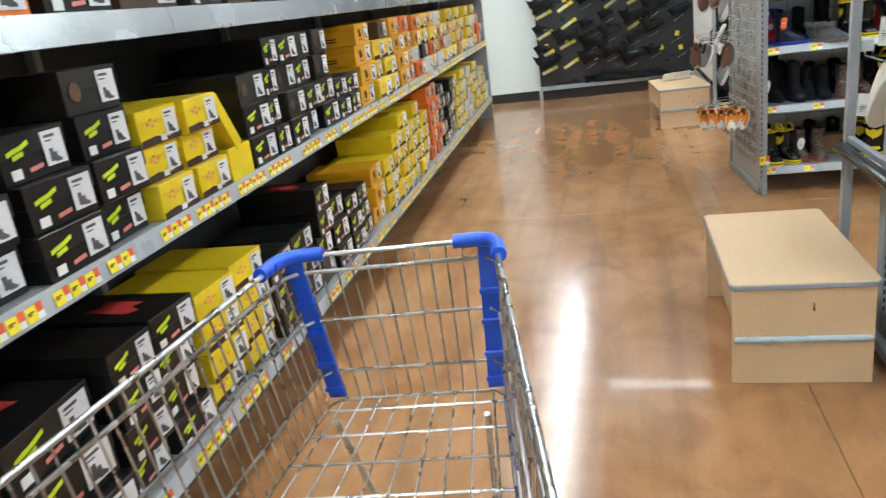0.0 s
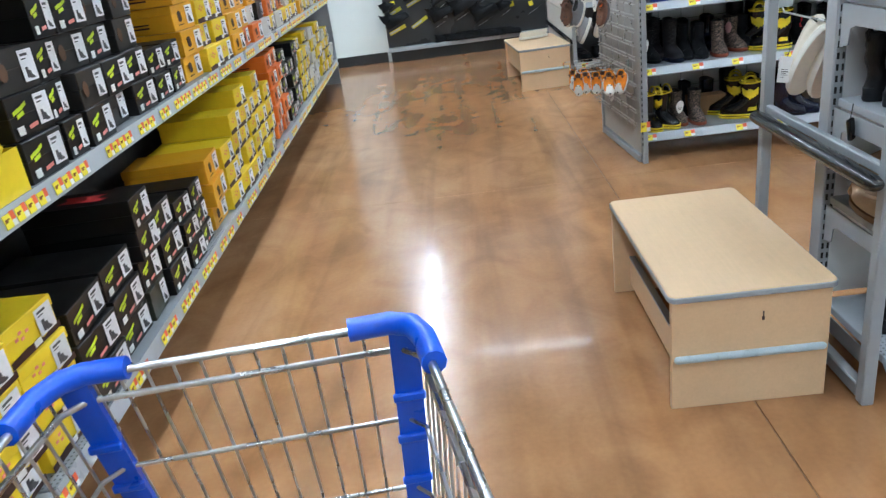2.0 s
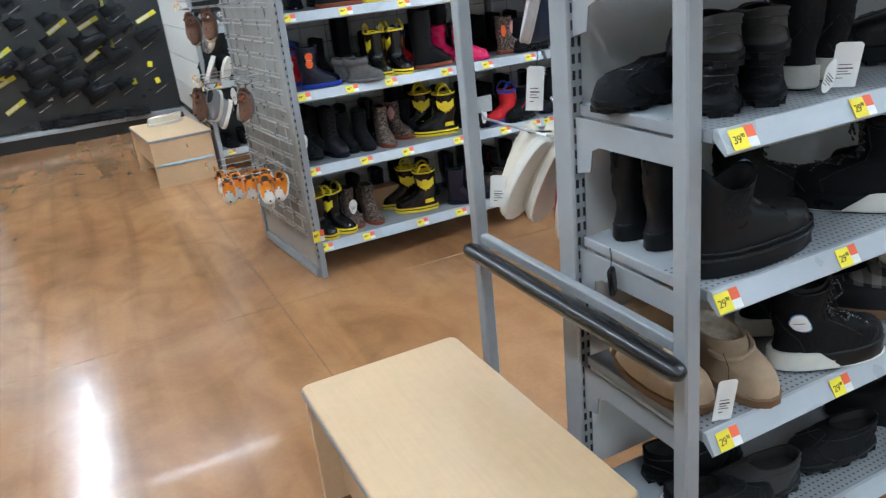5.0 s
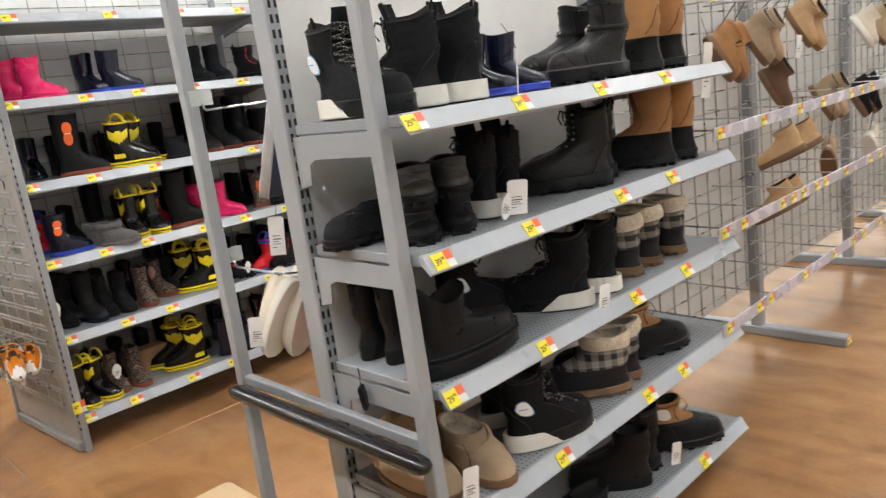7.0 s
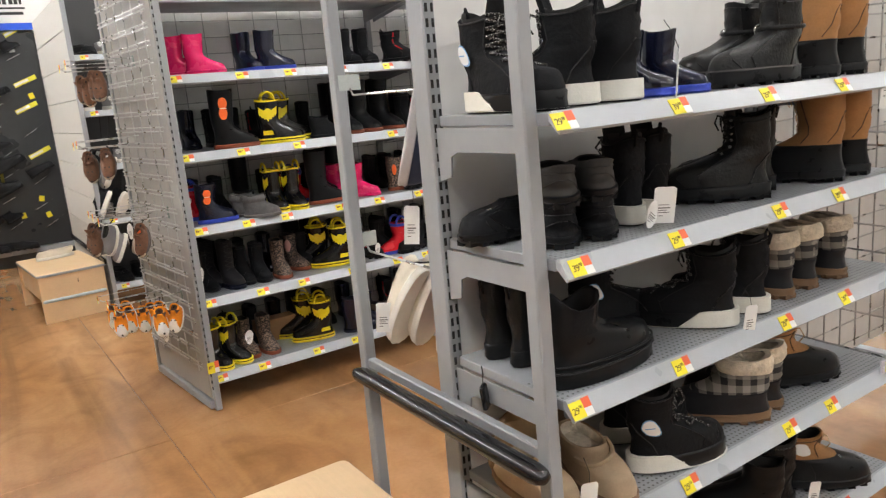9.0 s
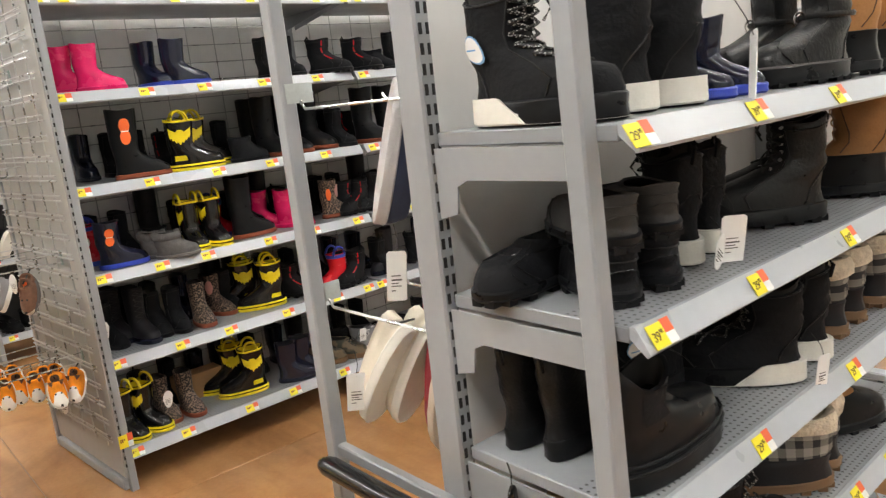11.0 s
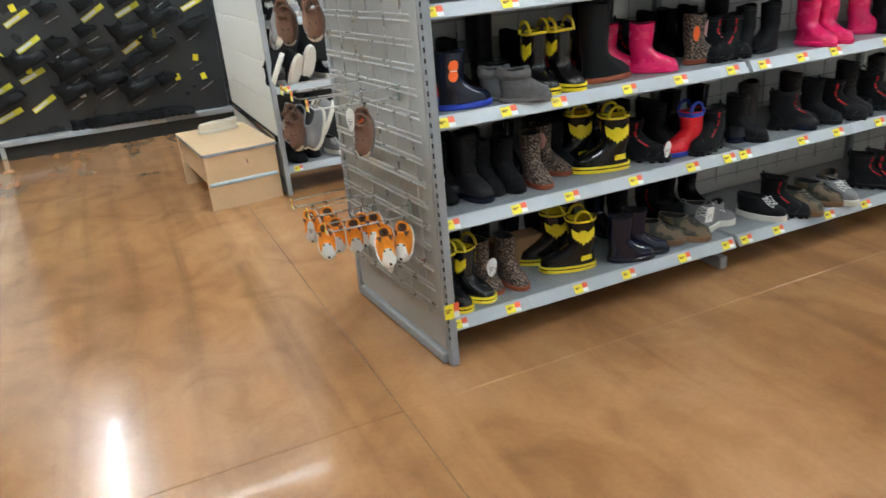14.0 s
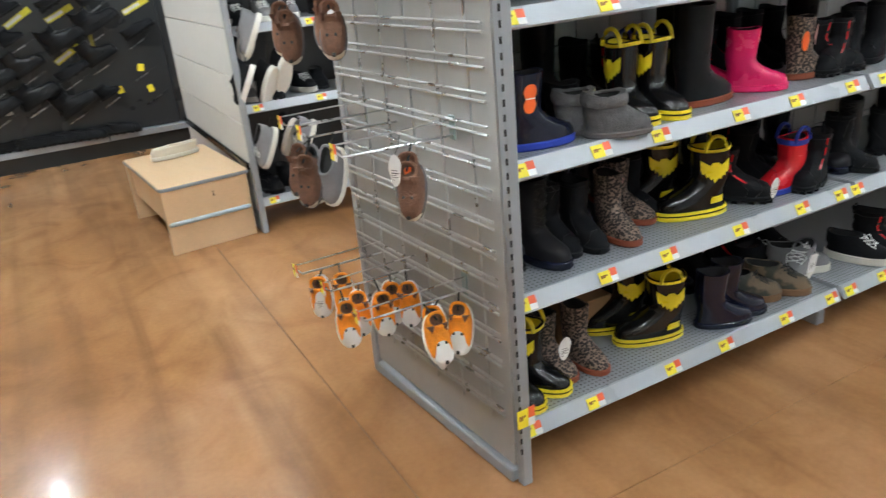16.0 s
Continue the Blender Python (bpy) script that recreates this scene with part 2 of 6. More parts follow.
def mesh_of(name, bm, material, smooth=None):
    bmesh.ops.recalc_face_normals(bm, faces=bm.faces)
    me = bpy.data.meshes.new(name)
    bm.to_mesh(me)
    bm.free()
    for m in material if isinstance(material, (list, tuple)) else [material]:
        me.materials.append(m)
    if smooth:
        me.shade_smooth()
        me.set_sharp_from_angle(angle=radians(smooth))
    return me


def part(name, bm, material, parent, label="", smooth=None):
    ob = new(name, bm if isinstance(bm, bpy.types.Mesh) else mesh_of(name, bm, material, smooth))
    ob.parent = parent
    if label:
        ob["label"] = label
    return ob


def thing(name, label, category, m=None, group="", kind=""):
    ob = new(name)
    ob.empty_display_size = 0.05
    if m is not None:
        ob.matrix_basis = m
    return tagged(ob, label, category, group, kind)


def solid(name, bm, material, label="", category="", kind="", smooth=None, group=""):
    return tagged(new(name, mesh_of(name, bm, material, smooth)), label, category, group, kind)


def cube(a, b, bevel=0.0, seg=1):
    return box(bmesh.new(), a, b, bevel, seg)


def rod(p, q, r, n=6):
    return tube(bmesh.new(), (p, q), r, n)


def wire(pts, r, n=6):
    return tube(bmesh.new(), pts, r, n)



# ---- structure: floor, walls, ceiling ----
X0, X1, Y0, Y1 = -7.0, 10.0, -6.0, 17.0
floor = solid("floor", cube((X0, Y0, -0.12), (X1, Y1, -0.004)), JOINT, "polished amber stained concrete floor with saw-cut joints", "floor", "structure")
xs, ys = [X0, -3.95, 0.8, 5.55, X1], [Y0, -0.05, 4.72, 9.5, Y1]
for xa, xb in zip(xs, xs[1:]):
    for ya, yb in zip(ys, ys[1:]):
        part("slab", cube((xa + 0.0018, ya + 0.0012, -0.004), (xb - 0.0018, yb - 0.0012, 0), 0.001), FLOOR, floor)
solid("ceiling", cube((X0, Y0, CEIL), (X1, Y1, CEIL + 0.1)), CEILM, "grey open store ceiling deck", "ceiling", "structure")
solid("wall_south", cube((X0, Y0 - 0.15, 0), (X1, Y0, CEIL)), WALLP, "plain white painted store wall", "wall", "structure")
solid("wall_north", cube((X0, Y1, 0), (X1, Y1 + 0.15, CEIL)), WALLP, "plain white painted store wall", "wall", "structure")
solid("wall_west", cube((X0 - 0.15, Y0, 0), (X0, Y1, CEIL)), WALLP, "plain white painted store wall", "wall", "structure")
solid("wall_east", cube((X1, Y0, 0), (X1 + 0.15, Y1, CEIL)), WALLP, "plain white painted store wall", "wall", "structure")

WALLY = 9.68
solid("wall_partition", cube((-4.0, WALLY, 0), (3.2, WALLY + 0.14, 2.6)), WALLP, "white painted partition wall at the aisle's end", "wall", "structure")
solid("baseboard", cube((-4.0, WALLY - 0.012, 0.0), (-0.66, WALLY - 0.0005, 0.11), 0.003), BASEB, "black vinyl baseboard on the white wall", "baseboard", "structure")


# ---- ceiling lamps ----
def lamp(x, y, length, along_y=True, tube_glow=LAMP):
    t = thing("ceiling_light", "long white fluorescent strip light hanging under the ceiling", "ceiling light", group="ceiling lights",
              m=Matrix.Translation((x, y, CEIL - 0.09)) @ pose(0, 0, 0, 0, 0, 0 if along_y else 90))
    part("housing", cube((-0.1, -length / 2, 0), (0.1, length / 2, 0.09), 0.01), CEILM, t)
    part("diffuser", cube((-0.036, -length / 2 + 0.03, -0.035), (0.036, length / 2 - 0.03, -0.001), 0.015, 2), tube_glow, t)


# Rows other than x = -0.7 are unseen, added to light the side aisles.
for lx in (-4.6, -0.7, 3.3, 7.2):
    for ly, ln in ((1.95, 3.9), (8.6, 9.2)):
        lamp(lx, ly, ln)
# Unseen strips to the south, added to brighten panels and lips facing -y.
for lx in (-0.7, 3.3):
    lamp(lx, -3.3, 4.4)
# Cross lamp, dimmed to soften its floor reflection.
lamp(0.75, 10.1, 1.7, False, DIM)


# ---- shelving ----
def shelf_unit(name, label, m=None):
    return thing(name, label, "shelving", m)


def slots(parent, x, y, z0, z1, pitch=0.032, wx=0.006, h=0.016, along_x=True):
    bm = bmesh.new()
    z = z0
    while z < z1:
        if along_x:
            box(bm, (x - wx / 2, y - 0.0012, z), (x + wx / 2, y + 0.0012, z + h))
        else:
            box(bm, (x - 0.0012, y - wx / 2, z), (x + 0.0012, y + wx / 2, z + h))
        z += pitch
    return tagged(part("slot_column", bm, SLOT, parent), kind="stuff")


def shelf(parent, x0, x1, y0, y1, z, lip=0.033):
    """A steel shelf with a front lip that slopes outward and down from y0. z is its top."""
    s = part("shelf", cube((x0, y0 + 0.019, z - 0.022), (x1, y1, z), 0.002), PERF, parent, "grey perforated steel shelf")
    bm = bmesh.new()
    prof = [(y0 - 0.012, z - lip), (y0 - 0.007, z - lip - 0.005), (y0 + 0.018, z - 0.014), (y0 + 0.018, z + 0.002), (y0 + 0.01, z + 0.003)]
    loft(bm, [[V(x, y, q) for y, q in prof] for x in (x0 - 0.002, x1 + 0.002)])
    part("lip", bm, SHELF, s, "pale grey price rail")
    return s


TAGM = {}


def price_mesh(w, h):
    key = (w, h)
    if key not in TAGM:
        bm = bmesh.new()
        box(bm, (-w / 2, -0.0012, -h / 2), (w * 0.12, 0, h / 2))
        n = len(bm.faces)
        box(bm, (w * 0.12, -0.0012, -h * 0.05), (w / 2, 0, h / 2 + 0.002))
        bm.faces.ensure_lookup_table()
        for f in bm.faces[n:]:
            f.material_index = 1
        n = len(bm.faces)
        box(bm, (w * 0.12, -0.001, -h / 2), (w / 2, 0, -h * 0.05))
        bm.faces.ensure_lookup_table()
        for f in bm.faces[n:]:
            f.material_index = 2
        n = len(bm.faces)
        for k, (a, b, hh) in enumerate(((-0.4, -0.31, 0.26), (-0.28, -0.19, 0.26), (-0.16, -0.11, 0.12), (-0.09, -0.04, 0.12))):
            box(bm, (w * a, -0.002, h * (0.2 - hh)), (w * b, -0.0011, h * 0.2))
        bm.faces.ensure_lookup_table()
        for f in bm.faces[n:]:
            f.material_index = 3
        TAGM[key] = mesh_of("price_tag", bm, [YTAG, RTAG, WHITE, mat("brown_price_ink", (0.25, 0.1, 0.02))])
    return TAGM[key]


def price(parent, x, y, z, w=0.05, h=0.03, rx=-31, rz=0):
    ob = part("price_tag", price_mesh(w, h), None, parent)
    ob.matrix_basis = pose(x, y, z, rx, random.uniform(-1.5, 1.5), rz)
    return ob


# -- gondola of children's boots
KX, KY, KD = 1.035, 4.9, 0.5
KZ = [0.146, 0.49, 0.806, 1.117, 1.437, 1.757]
kids = shelf_unit("boot_gondola", "grey steel gondola with five shelves of children's boots")
KEND = KX + 1.22 * 4
for i in range(5):
    x = KX + 0.012 + 1.22 * i
    part("upright", cube((x - 0.014, KY - 0.034, 0.0), (x + 0.014, KY - 0.008, 2.1), 0.003) if i == 0 else cube((x - 0.014, KY + KD - 0.03, 0.0), (x + 0.014, KY + KD - 0.001, 2.1), 0.003), STEEL, kids)
    if i:
        part("foot", cube((x - 0.018, KY + 0.05, 0.0), (x + 0.018, KY + KD - 0.032, 0.05), 0.004), STEEL, kids)
part("back_panel", cube((KX + 0.028, KY + KD, 0.1), (KEND, KY + KD + 0.012, 2.1)), PALE, kids, "pale grey back panel")
for i, z in enumerate(KZ):
    for s in range(4):
        xa = KX + 0.03 + 1.22 * s
        shelf(kids, xa, KX + 1.22 * (s + 1) + 0.006, KY, KY + KD - 0.032, z)
        for bx in (xa + 0.01, KX + 1.22 * (s + 1) - 0.004):
            bm = bmesh.new()
            loft(bm, [[V(x, y, q) for y, q in ((KY + 0.04, z - 0.024), (KY + KD - 0.034, z - 0.085), (KY + KD - 0.034, z - 0.024))] for x in (bx - 0.002, bx + 0.002)])
            part("bracket", bm, STEEL, kids)
rows = {0: [0.05, 0.25, 0.52, 0.725, 0.98, 1.19], 1: [0.05, 0.29, 0.49, 0.75, 1.0, 1.17], 2: [0.06, 0.27, 0.45, 0.72, 0.93, 1.16], 3: [0.05, 0.29, 0.55, 0.78, 1.04], 4: [0.05, 0.33, 0.55, 0.8, 1.05], 5: [0.04, 0.12, 0.5, 0.8, 1.1]}
for i, cols in rows.items():
    for s in range(4):
        for dx in cols if s == 0 else [c + random.uniform(-0.04, 0.03) for c in cols]:
            price(kids, KX + 1.22 * s + dx, KY - 0.0042, KZ[i] - 0.016, 0.055, 0.03)
# end of the gondola: hardboard, frame and wire grid
part("end_panel", cube((KX - 0.006, KY - 0.006, 0.05), (KX + 0.006, KY + 0.7, 2.05)), PANEL, kids, "grey hardboard end panel").matrix_basis = pose(KX, KY, 0, 0, 0, 4.6) @ Matrix.Translation((-KX, -KY, 0))
part("upright", cube((KX - 0.016, KY + 0.672, 0), (KX + 0.012, KY + 0.702, 2.1), 0.003), STEEL, kids).matrix_basis = pose(KX, KY, 0, 0, 0, 4.6) @ Matrix.Translation((-KX, -KY, 0))
part("base_rail", cube((KX - 0.02, KY - 0.008, 0.004), (KX + 0.01, KY + 0.672, 0.042), 0.004), STEEL, kids).matrix_basis = pose(KX, KY, 0, 0, 0, 4.6) @ Matrix.Translation((-KX, -KY, 0))
tip = pose(KX, KY, 0, 0, 0, 4.6) @ Matrix.Translation((-KX, -KY, 0))
slots(kids, KX - 0.003, KY - 0.0345, 0.1, 2.0, 0.03, 0.005, 0.014)
z = 0.2
while z < 2.05:
    for dz in (0, 0.017):
        part("wire", rod((KX - 0.026, KY - 0.002, z + dz), (KX - 0.026, KY + 0.672, z + dz), 0.0034, 6), GREYWIRE, kids).matrix_basis = tip
    z += 0.068
for k in range(6):
    y = KY + 0.06 + 0.118 * k
    part("wire", rod((KX - 0.021, y, 0.17), (KX - 0.021, y, 2.07), 0.003, 5), GREYWIRE, kids).matrix_basis = tip
for k in range(26):
    z = 0.2 + 0.075 * k
    part("back_wire", rod((KX + 0.04, KY + KD - 0.006, z), (KEND, KY + KD - 0.006, z), 0.0022, 4), GREYWIRE, kids)
for k in range(38):
    x = KX + 0.1 + 0.125 * k
    part("back_wire", rod((x, KY + KD - 0.009, 0.18), (x, KY + KD - 0.009, 2.08), 0.0022, 4), GREYWIRE, kids)

# -- gondola of women's boots
RY, RXE = 2.69, 2.365
RS = 3.075
RZ = [0.12, 0.442, 0.718, 0.985, 1.243]
bm = cube((-0.026, -0.0012, -0.0165), (0.006, 0, 0.0165))
n = len(bm.faces)
box(bm, (0.006, -0.0012, -0.001), (0.026, 0, 0.018))
bm.faces.ensure_lookup_table()
for f in bm.faces[n:]:
    f.material_index = 1
n = len(bm.faces)
box(bm, (0.006, -0.001, -0.0165), (0.026, 0, -0.001))
bm.faces.ensure_lookup_table()
for f in bm.faces[n:]:
    f.material_index = 2
BLANK = mesh_of("price_tag", bm, [YTAG, RTAG, WHITE])
FIG = {}
PRICEI = mat("olive_price_ink", (0.14, 0.09, 0.015), rough=0.6)


def figures(word, size):
    """Printed price figures as a thin mesh."""
    if (word, size) not in FIG:
        c = bpy.data.curves.new("figures", "FONT")
        c.body, c.size, c.extrude = word, size, 0.0002
        c.space_character = 0.9
        ob = bpy.data.objects.new("figures", c)
        me = bpy.data.meshes.new_from_object(ob)
        me.materials.clear()
        me.materials.append(PRICEI)
        bpy.data.objects.remove(ob)
        FIG[(word, size)] = me
    return FIG[(word, size)]


boots = shelf_unit("boot_rack", "grey steel double-sided rack holding women's winter boots")


def leaning_post(y, lean_y=0.055, w=0.032, d=0.034):
    """A square post that leans back a little from its foot at y."""
    bm = bmesh.new()
    rings = []
    for z in (0.0, 0.004, 2.096, 2.1):
        cx, cy, k = 1.06 + 0.028 * z, y + lean_y * z, 0.85 if z in (0.0, 2.1) else 1.0
        rings.append([V(cx + k * p * w / 2, cy + k * q * d / 2, z) for p, q in ((-1, -0.8), (-0.8, -1), (0.8, -1), (1, -0.8), (1, 0.8), (0.8, 1), (-0.8, 1), (-1, 0.8))])
    loft(bm, rings)
    return part("post", bm, STEEL, boots)


leaning_post(2.69)
leaning_post(3.395)
SX = 1.104
part("spine_upright", cube((SX - 0.016, RS - 0.03, 0.02), (SX + 0.016, RS + 0.03, 2.1), 0.004), STEEL, boots)
slots(boots, SX - 0.006, RS - 0.0305, 0.1, 2.05, 0.03, 0.006, 0.017)
slots(boots, SX + 0.008, RS - 0.0305, 0.1, 2.05, 0.03, 0.005, 0.017)
part("spine_upright", cube((RXE - 0.16, RS - 0.03, 0.02), (RXE - 0.13, RS + 0.03, 2.1), 0.004), STEEL, boots)
slots(boots, RXE - 0.145, RS - 0.0305, 0.1, 2.05, 0.03, 0.012, 0.017)
part("base_foot", cube((1.045, 2.708, 0.006), (1.075, 3.377, 0.046), 0.004), STEEL, boots)
part("cross_bar", cube((1.066, 2.742, 0.6), (1.088, 3.41, 0.625), 0.003), STEEL, boots)
bm = bmesh.new()
prof = []
for k in range(14):
    a = math.pi * 2 * k / 14
    prof.append((0.024 * math.cos(a), 0.019 * math.sin(a)))
ends = [(2.688, 0.15), (2.692, 0.6), (2.702, 0.85), (2.72, 1.0), (3.392, 1.0), (3.41, 0.85), (3.422, 0.6), (3.427, 0.15)]
loft(bm, [[V(1.036 + s * c, y, 0.594 + s * d) for c, d in prof] for y, s in ends])
part("bumper_rail", bm, BUMPER, boots, "glossy black rubber bumper rail", smooth=50)
part("back_panel", cube((SX + 0.018, RS, 0.12), (RXE - 0.165, RS + 0.012, 2.1)), PALE, boots, "pale ribbed plastic back panel")
for i, z in enumerate(RZ):
    shelf(boots, 1.106, RXE, RY, RS - 0.034, z, 0.031)
    for bx in (SX - 0.004, RXE - 0.145):
        bm = bmesh.new()
        y0, zb = 2.715 + 0.055 * z, z - 0.024
        pr = [(y0, zb), (y0, zb - 0.046), (RS - 0.1, zb - 0.048), (RS - 0.078, zb - 0.058), (RS - 0.072, zb - 0.1), (RS - 0.032, zb - 0.11), (RS - 0.032, zb)]
        loft(bm, [[V(x, y, q) for y, q in pr] for x in (bx - 0.002, bx + 0.002)])
        part("bracket", bm, STEEL, boots)
for i, cols in {0: [1.14, 1.48, 1.8, 2.09], 1: [1.145, 1.438, 1.815, 2.0], 2: [1.128, 1.415, 1.79, 2.05], 3: [1.144, 1.412, 1.76, 2.005], 4: [1.12, 1.42, 1.71, 2.005]}.items():
    for x in cols:
        tag = price(boots, x, RY - 0.0035, RZ[i] - 0.015, 0.058, 0.035, -33)
        tag.data = BLANK
        for word, dx, dz, size in ((("29", "39")[(i + round(x * 10)) % 4 == 2], -0.023, -0.007, 0.018), ("98", -0.006, 0.001, 0.009)):
            ink = part("price_print", figures(word, size), None, tag)
            ink.matrix_basis = pose(dx, -0.0018, dz, 90)

# -- long wall of pegs and scanning rails on T-shaped legs
pegs = shelf_unit("peg_rack", "grey wire grid rack on T-shaped legs with price rails")
PX0, PX1 = RXE - 0.1, 8.6
part("back_panel", cube((PX0, RS + 0.03, 0.22), (PX1, RS + 0.042, 2.1)), BACKW, pegs, "white back panel")
for k in range(6):
    x = 3.4 + 1.22 * k
    if x < PX1:
        part("leg", cube((x - 0.025, RS - 0.02, 0.03), (x + 0.025, RS + 0.028, 2.1), 0.004), STEEL, pegs)
        part("foot", cube((x - 0.03, RY + 0.01, 0.0), (x + 0.03, RS + 0.4, 0.045), 0.006), STEEL, pegs)
        part("price_tag", price_mesh(0.05, 0.03), None, pegs).matrix_basis = pose(x, RY + 0.009, 0.025)
for k in range(25):
    z = 0.3 + 0.0745 * k
    part("wire", rod((PX0, RS - 0.03, z), (PX1, RS - 0.03, z), 0.003, 5), GREYWIRE, pegs)
for k in range(60):
    x = PX0 + 0.03 + 0.102 * k
    if x < PX1:
        part("wire", rod((x, RS - 0.035, 0.28), (x, RS - 0.035, 2.1), 0.003, 5), GREYWIRE, pegs)
CLEAR = mat("clear_lilac_plastic_strip", (0.5, 0.48, 0.56), rough=0.25, var=0.08)
for z in (0.455, 0.752, 1.045, 1.425, 1.75):
    r = part("price_rail", cube((PX0 - 0.02, RY - 0.006, z - 0.02), (PX1, RY, z + 0.02), 0.002), CLEAR, pegs, "clear plastic price rail")
    x = PX0 + 0.02
    while x < 6.5:
        price(r, x, RY - 0.007, z, 0.045, 0.03, 0)
        x += random.choice((0.09, 0.13, 0.22, 0.3))
    for k in range(14):
        x = PX0 + 0.05 + 0.32 * k
        part("hook", rod((x, RS - 0.03, z + 0.012), (x, RY, z + 0.006), 0.003, 5), CHROME, pegs)



# ---- aisle of boxed work boots ----
ML = pose(-0.89, 3.5, 0, 0, 0, 2.0)
DARK = mat("dark_grey_steel", (0.035, 0.036, 0.038), rough=0.5)
LZ = [0.243, 0.832, 1.345]
LY0, LY1, LD = -5.0, 5.13, 0.46
left = shelf_unit("box_shelving", "long grey steel shelving run stacked with boxed work boots", ML)
cuts = [LY0] + [c for c in (-4.68 + 1.18 * k for k in range(9)) if LY0 + 0.2 < c < LY1 - 0.2] + [LY1]
part("back_panel", cube((-LD - 0.02, LY0, 0.02), (-LD - 0.005, LY1, 2.2)), DARK, left, "dark back panel")
part("kick_plate", cube((-0.2, LY0, 0.0), (-0.185, LY1, 0.19)), DARK, left, "dark recessed kick plate")
part("end_panel", cube((-LD - 0.005, LY1 + 0.003, 0.0), (-0.01, LY1 + 0.02, 2.2), 0.003), STEEL, left)
for ya, yb in zip(cuts, cuts[1:]):
    part("upright", cube((-LD, ya - 0.015, 0), (-LD + 0.03, ya + 0.015, 2.2), 0.003), STEEL, left)
    for i, z in enumerate(LZ + [1.85]):
        s = part("shelf", cube((-LD + 0.032, ya + 0.003, z - 0.024), (-0.012, yb - 0.003, z), 0.002), PERF, left, "grey perforated steel shelf")
        bm = bmesh.new()
        h = 0.062 if i == 2 else 0.046
        prof = [(0.0, z - h), (-0.012, z - h - 0.002), (-0.016, z - 0.003), (-0.008, z + 0.005)]
        loft(bm, [[V(x, y, q) for x, q in prof] for y in (ya + 0.002, yb - 0.002)])
        part("lip", bm, BRIGHT if i == 2 else SHELF, s, "pale grey price rail")
for i, z in enumerate(LZ[:2]):
    y = -4.6
    while y < LY1 - 0.1:
        for k in range(random.choice((2, 3, 4, 4))):
            price(left, 0.002, y, z - 0.021, 0.046, 0.03, random.uniform(-8, -4), 90)
            y += 0.05
        y += random.choice((0.03, 0.06, 0.12))

BOXC = {"black": (0.008, 0.0075, 0.0075), "red_black": (0.007, 0.0065, 0.0065), "grey": (0.018, 0.016, 0.014), "yellow": (0.82, 0.6, 0.012),
        "amber": (0.78, 0.38, 0.012), "orange": (0.75, 0.17, 0.02), "white": (0.62, 0.6, 0.57), "olive": (0.045, 0.05, 0.035), "brown": (0.09, 0.05, 0.03)}
BOXM = {k: mat(k + "_shoebox_card", c, rough=0.42, var=0.08, scale=4, rough_var=0.12) for k, c in BOXC.items()}
LIME = mat("lime_ink", (0.55, 0.7, 0.02), rough=0.5)
REDI = mat("red_ink", (0.6, 0.05, 0.05), rough=0.5)
PINK = mat("salmon_ink", (0.75, 0.25, 0.22), rough=0.5)
SEPIA = mat("dark_brown_ink", (0.05, 0.02, 0.015), rough=0.5)
TEAL = mat("pale_blue_ink", (0.25, 0.4, 0.7), rough=0.5)
LABELS = {"black": "black shoebox with white boot label and lime bar", "red_black": "large black shoebox printed with a red emblem", "grey": "dark charcoal shoebox with white boot label",
          "yellow": "bright yellow shoebox with ragged dark base band", "amber": "amber yellow shoebox with boot label", "orange": "orange shoebox with white boot label",
          "white": "off-white shoebox with boot label", "olive": "dark olive shoebox with tan lid edge", "brown": "dark brown shoebox on the top shelf"}
LABELP = mat("pale_lilac_label_paper", (0.76, 0.75, 0.78), rough=0.5, var=0.1, scale=60)
SOFTI = mat("charcoal_label_ink", (0.09, 0.085, 0.09), rough=0.6, var=0.4, scale=200)
BOXP = {}


def quad(bm, pts, x=0.0):
    """A flat printed shape on the box's end, a hair proud of it."""
    a = [bm.verts.new((x, p, q)) for p, q in pts]
    b = [bm.verts.new((x - 0.0008, p, q)) for p, q in pts]
    bm.faces.new(a)
    bm.faces.new(b[::-1])
    for i in range(len(a)):
        bm.faces.new((a[i], b[i], b[(i + 1) % len(a)], a[(i + 1) % len(a)]))


def slab_of(bm, y0, z0, y1, z1, x, skew=0.0):
    quad(bm, [(y0, z0), (y1, z0 + skew), (y1, z1 + skew), (y0, z1)], x)


def boot_mark(bm, y, z, s, x):
    """A little boot silhouette."""
    quad(bm, [(y, z), (y + s, z), (y + s, z + 0.25 * s), (y + 0.45 * s, z + 0.42 * s), (y + 0.4 * s, z + s), (y, z + s)], x)


